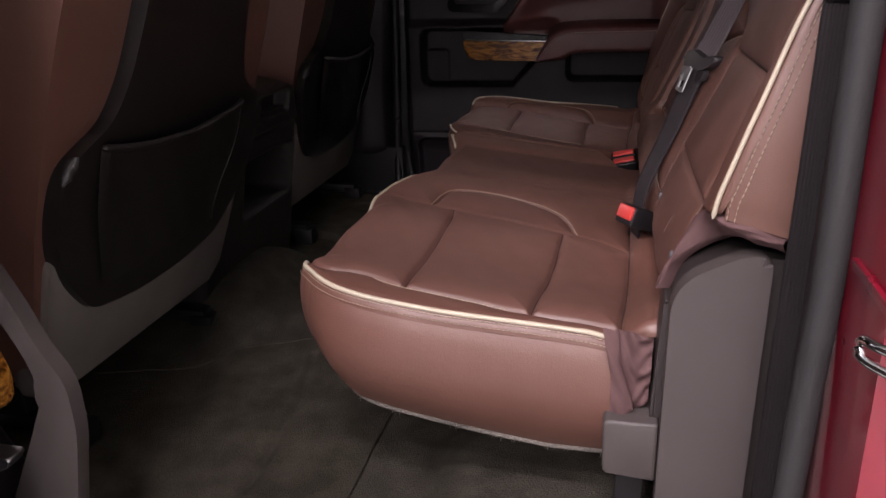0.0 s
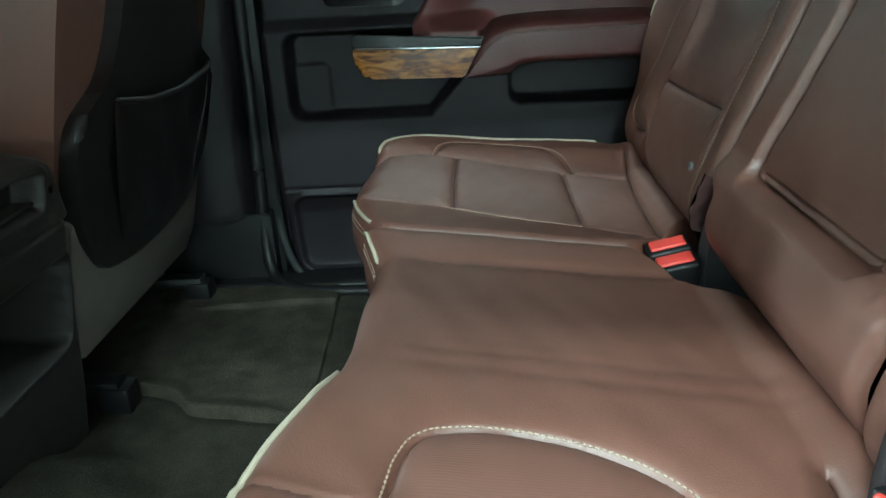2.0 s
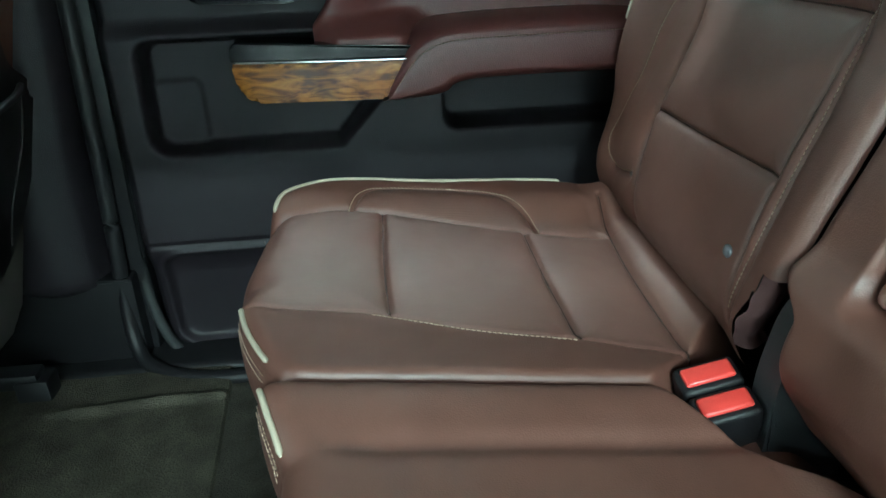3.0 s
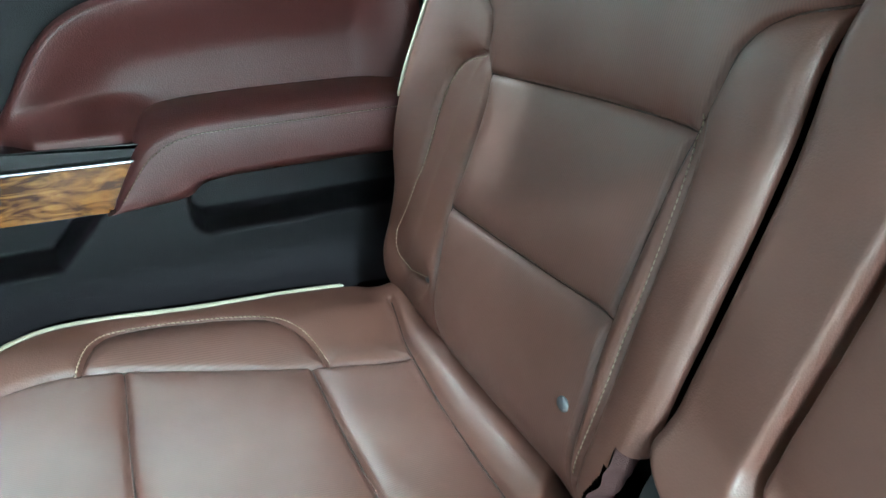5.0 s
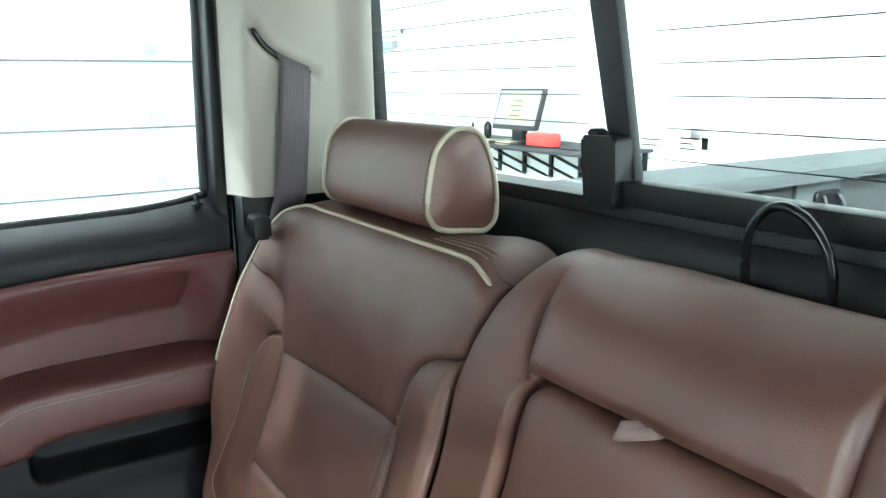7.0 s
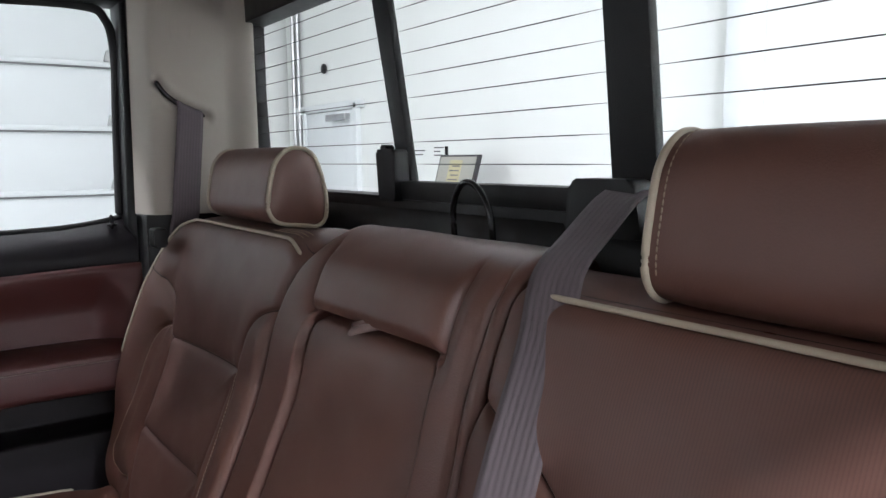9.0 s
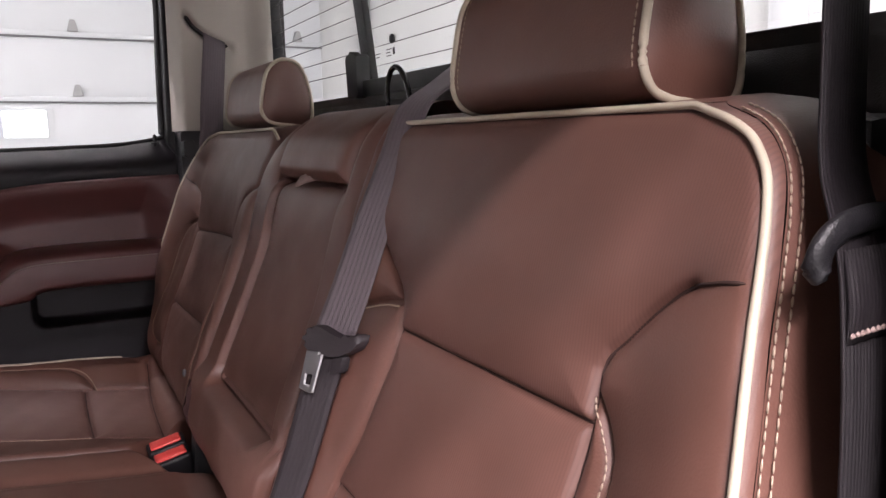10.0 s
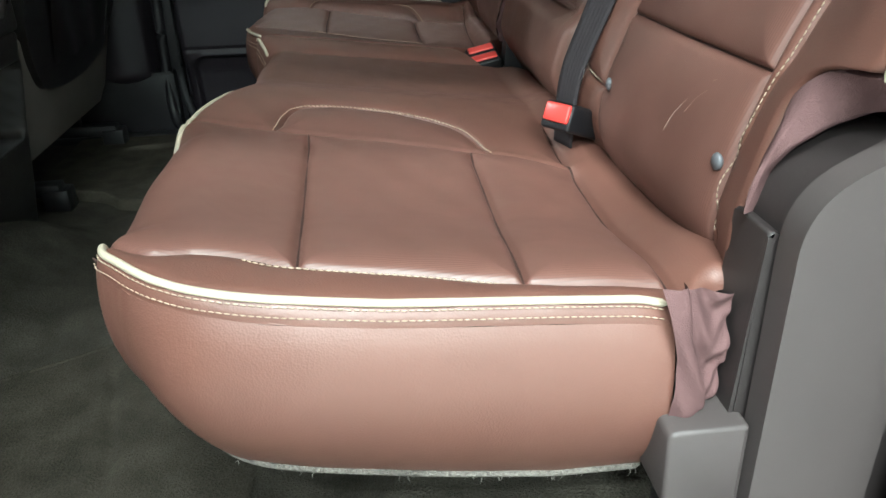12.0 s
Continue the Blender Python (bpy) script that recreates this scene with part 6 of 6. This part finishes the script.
slab("side_panel", [(0.80, 0.06), (2.70, 0.06), (2.70, 0.66), (0.80, 0.66)], "y", -0.90, -0.74, BEDLINER, bed, "", 0.02, 3)
slab("tailgate", [(-0.74, 0.06), (0.76, 0.06), (0.76, 0.66), (-0.74, 0.66)], "x", 2.62, 2.70, BEDLINER, bed, "", 0.01)
slab("rail_cap", rounded([(0.80, 0.655), (2.70, 0.655), (2.70, 0.685), (0.80, 0.685)], 0.008), "y", 0.70, 0.93, RAILCAP, bed, "grey rail cap", 0.006)
slab("rail_cap", rounded([(0.80, 0.655), (2.70, 0.655), (2.70, 0.685), (0.80, 0.685)], 0.008), "y", -0.90, -0.70, RAILCAP, bed, "grey rail cap", 0.006)
slab("stake_panel", rounded([(1.94, 0.20), (2.13, 0.20), (2.13, 0.648), (1.94, 0.648)], 0.01), "y", 0.748, 0.765, RAILCAP, bed, "grey stake pocket panel", 0.006)
cleat = slab("tie_down", rounded([(2.012, 0.552), (2.122, 0.552), (2.122, 0.622), (2.012, 0.622)], 0.016), "y", 0.738, 0.749, BLACK, bed, "black tie-down plate", 0.004)
tube("ring", [(2.035, 0.735, 0.612), (2.030, 0.722, 0.590), (2.040, 0.716, 0.572), (2.070, 0.714, 0.566), (2.098, 0.716, 0.574), (2.104, 0.722, 0.592), (2.098, 0.735, 0.612)], 0.006, HINGE, cleat, "steel tie-down ring", 8)

GROUND = -0.62
GX, GY = 3.30, 6.40
ground = setting(block("ground", -7.0, 7.0, -7.0, 9.0, GROUND - 0.1, GROUND, CONCRETE, None, "", 0), "grey concrete garage floor", "floor")
flat_wall("wall_west", GX, GX + 0.15, -6.6, GY, GROUND, 3.4, WHITEWALL, "white garage wall behind the pickup", "wall")
flat_wall("wall_north", -6.5, GX + 0.15, GY + 0.12, GY + 0.25, GROUND, 3.4, WHITEWALL, "white garage wall beside the roll-up door", "wall")
flat_wall("wall_south", -6.5, GX + 0.15, -6.75, -6.6, GROUND, 3.4, WHITEWALL, "white garage wall", "wall")
flat_wall("wall_east", -6.65, -6.5, -6.6, GY, GROUND, 3.4, WHITEWALL, "white garage wall ahead of the pickup", "wall")
flat_wall("garage_ceiling", -6.5, GX, -6.6, GY + 0.1, 3.4, 3.5, WHITEWALL, "white garage ceiling", "ceiling")
roll_door = thing("garage_door", "white sectional roll-up garage door with hinges", "garage door", 0.5, GY, GROUND, "", "structure")
for k in range(6):
    z0 = -0.525 + 0.545 * k
    block("door_section", -2.2, 2.9, GY + 0.02, GY + 0.10, z0 + 0.012, z0 + 0.533, WHITEDOOR, roll_door, "", 0.012, 2)
    block("section_rib", -2.2, 2.9, GY - 0.005, GY + 0.03, z0 - 0.012, z0 + 0.030, WHITEDOOR, roll_door, "", 0.006, 2)
    # grey strip that draws the joint line below each section
    block("joint_line", -2.2, 2.9, GY - 0.008, GY + 0.02, z0 - 0.026, z0 - 0.0125, JOINT, roll_door, "grey strip along the section joint", 0.003, 2)
    for hx in (-1.33, -0.33, 0.666, 1.66, 2.65):
        hg = slab("hinge", rounded([(hx - 0.045, z0 + 0.03), (hx + 0.045, z0 + 0.03), (hx + 0.02, z0 + 0.13), (hx - 0.02, z0 + 0.13)], 0.01), "y", GY - 0.03, GY + 0.02, ZINC, roll_door, "galvanised hinge", 0.004)
slab("lite_frame", rounded([(-0.16, 0.765), (0.46, 0.765), (0.46, 1.045), (-0.16, 1.045)], 0.03), "y", GY + 0.004, GY + 0.022, WHITEDOOR, roll_door, "grey window frame", 0.004)
slab("lite_pane", rounded([(-0.12, 0.79), (0.42, 0.79), (0.42, 1.025), (-0.12, 1.025)], 0.025), "y", GY - 0.001, GY + 0.006, FROST, roll_door, "pale window pane", 0.001)
slab("lite_pane", rounded([(0.08, 0.796), (0.405, 0.796), (0.405, 1.02), (0.08, 1.02)], 0.02), "y", GY - 0.006, GY - 0.002, DAYLIGHT, roll_door, "bright daylight pane", 0.001)
man_door = thing("door_3", "white flush door with a closer in the garage wall", "door", GX, 5.3, GROUND, "", "structure")
block("door_leaf", GX - 0.03, GX + 0.01, 4.99, 5.92, GROUND, 1.255, WHITEDOOR, man_door, "", 0.004)
for y0, y1, z0, z1 in ((4.93, 4.985, GROUND, 1.31), (5.925, 5.98, GROUND, 1.31), (4.86, 6.2, 1.262, 1.33)):
    block("door_frame", GX - 0.045, GX + 0.01, y0, y1, z0, z1, WHITEDOOR, man_door, "", 0.004)
block("door_closer", GX - 0.09, GX - 0.03, 5.05, 5.42, 1.17, 1.225, STEEL, man_door, "grey door closer", 0.008)
bm = bmesh.new()
bmesh.ops.create_uvsphere(bm, u_segments=16, v_segments=10, radius=0.045)
for w in bm.verts:
    w.co = Vector((GX - 0.02 + w.co.x * 0.5, 5.556 + w.co.y, 1.643 + w.co.z))
camball = part("wall_sensor", bm, BLACK, None, "", True)
tagged(camball, "small black round sensor on the white wall", "sensor")
desk = thing("work_table", "dark wall-mounted work table on steel brackets", "table", GX - 0.35, 3.4, 0.53)
block("table_top", GX - 0.52, GX - 0.004, 2.40, 3.93, 0.528, 0.545, BEDLINER, desk, "", 0.004)
for ty in (3.72, 3.46, 3.20, 2.94, 2.68, 2.45):
    bracket = block("bracket", GX - 0.024, GX - 0.004, ty - 0.012, ty + 0.012, 0.31, 0.526, BLACK, desk, "black steel bracket", 0.002)
    tube("brace", [(GX - 0.46, ty, 0.522), (GX - 0.24, ty, 0.42), (GX - 0.02, ty, 0.318)], 0.009, BLACK, bracket, "", 6, False, 0.05)
monitor = thing("monitor", "dark grey monitor tilted back on the work table", "monitor", GX - 0.3, 3.18, 0.545)


def tilt(c):
    return (c[0] + 0.20 * (c[2] - 0.64), c[1] - 0.12 * (c[2] - 0.74), c[2])


slab("screen_back", rounded([(2.975, 0.622), (3.375, 0.622), (3.375, 0.858), (2.975, 0.858)], 0.008), "x", GX - 0.325, GX - 0.295, HINGE, monitor, "", 0.004, 2, tilt)
slab("screen", [(2.988, 0.650), (3.362, 0.650), (3.362, 0.846), (2.988, 0.846)], "x", GX - 0.328, GX - 0.3245, PAPER, monitor, "pale screen picture", 0, 1, tilt)
slab("screen_panel", [(3.12, 0.675), (3.25, 0.675), (3.25, 0.825), (3.12, 0.825)], "x", GX - 0.330, GX - 0.3275, SEAL, monitor, "pale yellow picture panel", 0, 1, tilt)
for k in range(4):
    slab("screen_bar", [(3.135, 0.70 + 0.028 * k), (3.235 - 0.02 * (k % 2), 0.70 + 0.028 * k), (3.235 - 0.02 * (k % 2), 0.708 + 0.028 * k), (3.135, 0.708 + 0.028 * k)], "x", GX - 0.3312, GX - 0.3295, BUTTON, monitor, "", 0, 1, tilt)
block("stand", GX - 0.30, GX - 0.26, 3.13, 3.23, 0.55, 0.66, BLACK, monitor, "", 0.004)
block("stand_foot", GX - 0.42, GX - 0.20, 3.03, 3.33, 0.545, 0.560, BLACK, monitor, "", 0.004)
redbox = block("toolbox", GX - 0.42, GX - 0.30, 2.79, 2.955, 0.545, 0.620, REDPLASTIC, None, "", 0.012)
tagged(redbox, "small red plastic case on the work table", "case")
for y, h, wide, mt in ((3.47, 0.115, 0.024, BLACK), (3.69, 0.075, 0.026, REDPLASTIC), (3.63, 0.105, 0.010, BLACK)):
    bt = tube("bottle", [(GX - 0.30, y, 0.545), (GX - 0.30, y, 0.545 + h * 0.7), (GX - 0.30, y, 0.545 + h)], wide, mt, None, "", 10, False, 0.02)
    tagged(bt, "small red bottle on the work table" if mt is REDPLASTIC else "small dark bottle on the work table", "bottle")
for y, mt in ((3.34, SEAL), (3.14, SEAL), (3.44, BUTTON)):
    rag = block("folded_cloth", GX - 0.46, GX - 0.36, y - 0.05, y + 0.05, 0.545, 0.562, mt, None, "", 0.006)
    tagged(rag, "small folded cloth on the work table", "cloth")
sign = block("wall_socket", GX - 0.02, GX + 0.002, 2.10, 2.16, 0.61, 0.68, STEEL, None, "", 0.004)
tagged(sign, "small grey socket plate on the white wall", "socket")
for py in (6.05, 6.16):
    pp = tube("conduit", [(GX - 0.04, py, GROUND), (GX - 0.04, py, 1.2), (GX - 0.04, py, 3.35)], 0.022, STEEL, None, "", 8, False, 0.2)
    tagged(pp, "grey steel conduit on the white wall", "pipe")
column = block("column", GX - 0.10, GX + 0.01, 1.29, 1.42, GROUND, 3.4, WHITEDOOR, None, "", 0.006)
tagged(column, "pale steel column on the garage wall", "column", "", "structure")
for lx, ly, watts in ((0.15, -2.5, DOOR_SIDE_WATTS * 0.95), (-1.0, -3.3, DOOR_SIDE_WATTS * 1.25), (0.1, -4.6, DOOR_SIDE_WATTS * 0.30), (-2.0, -5.8, WALL_WATTS * 0.25), (0.6, -5.8, WALL_WATTS),
                       (0.0, 2.3, FAR_SIDE_WATTS * 1.2), (1.9, 3.0, WINDOW_WATTS),
                       (-5.4, -2.0, FRONT_WATTS * 0.4), (-5.4, 2.0, FRONT_WATTS * 1.6)):
    bar = block("ceiling_lamp", lx - 0.5, lx + 0.5, ly - 0.12, ly + 0.12, 3.34, 3.398, LAMPGLOW, None, "", 0.01)
    tagged(bar, "long white ceiling lamp in the garage", "lamp", "garage lamps")
    area_light("ceiling_light", lx, ly, 3.32, 1.0, 0.24, watts)
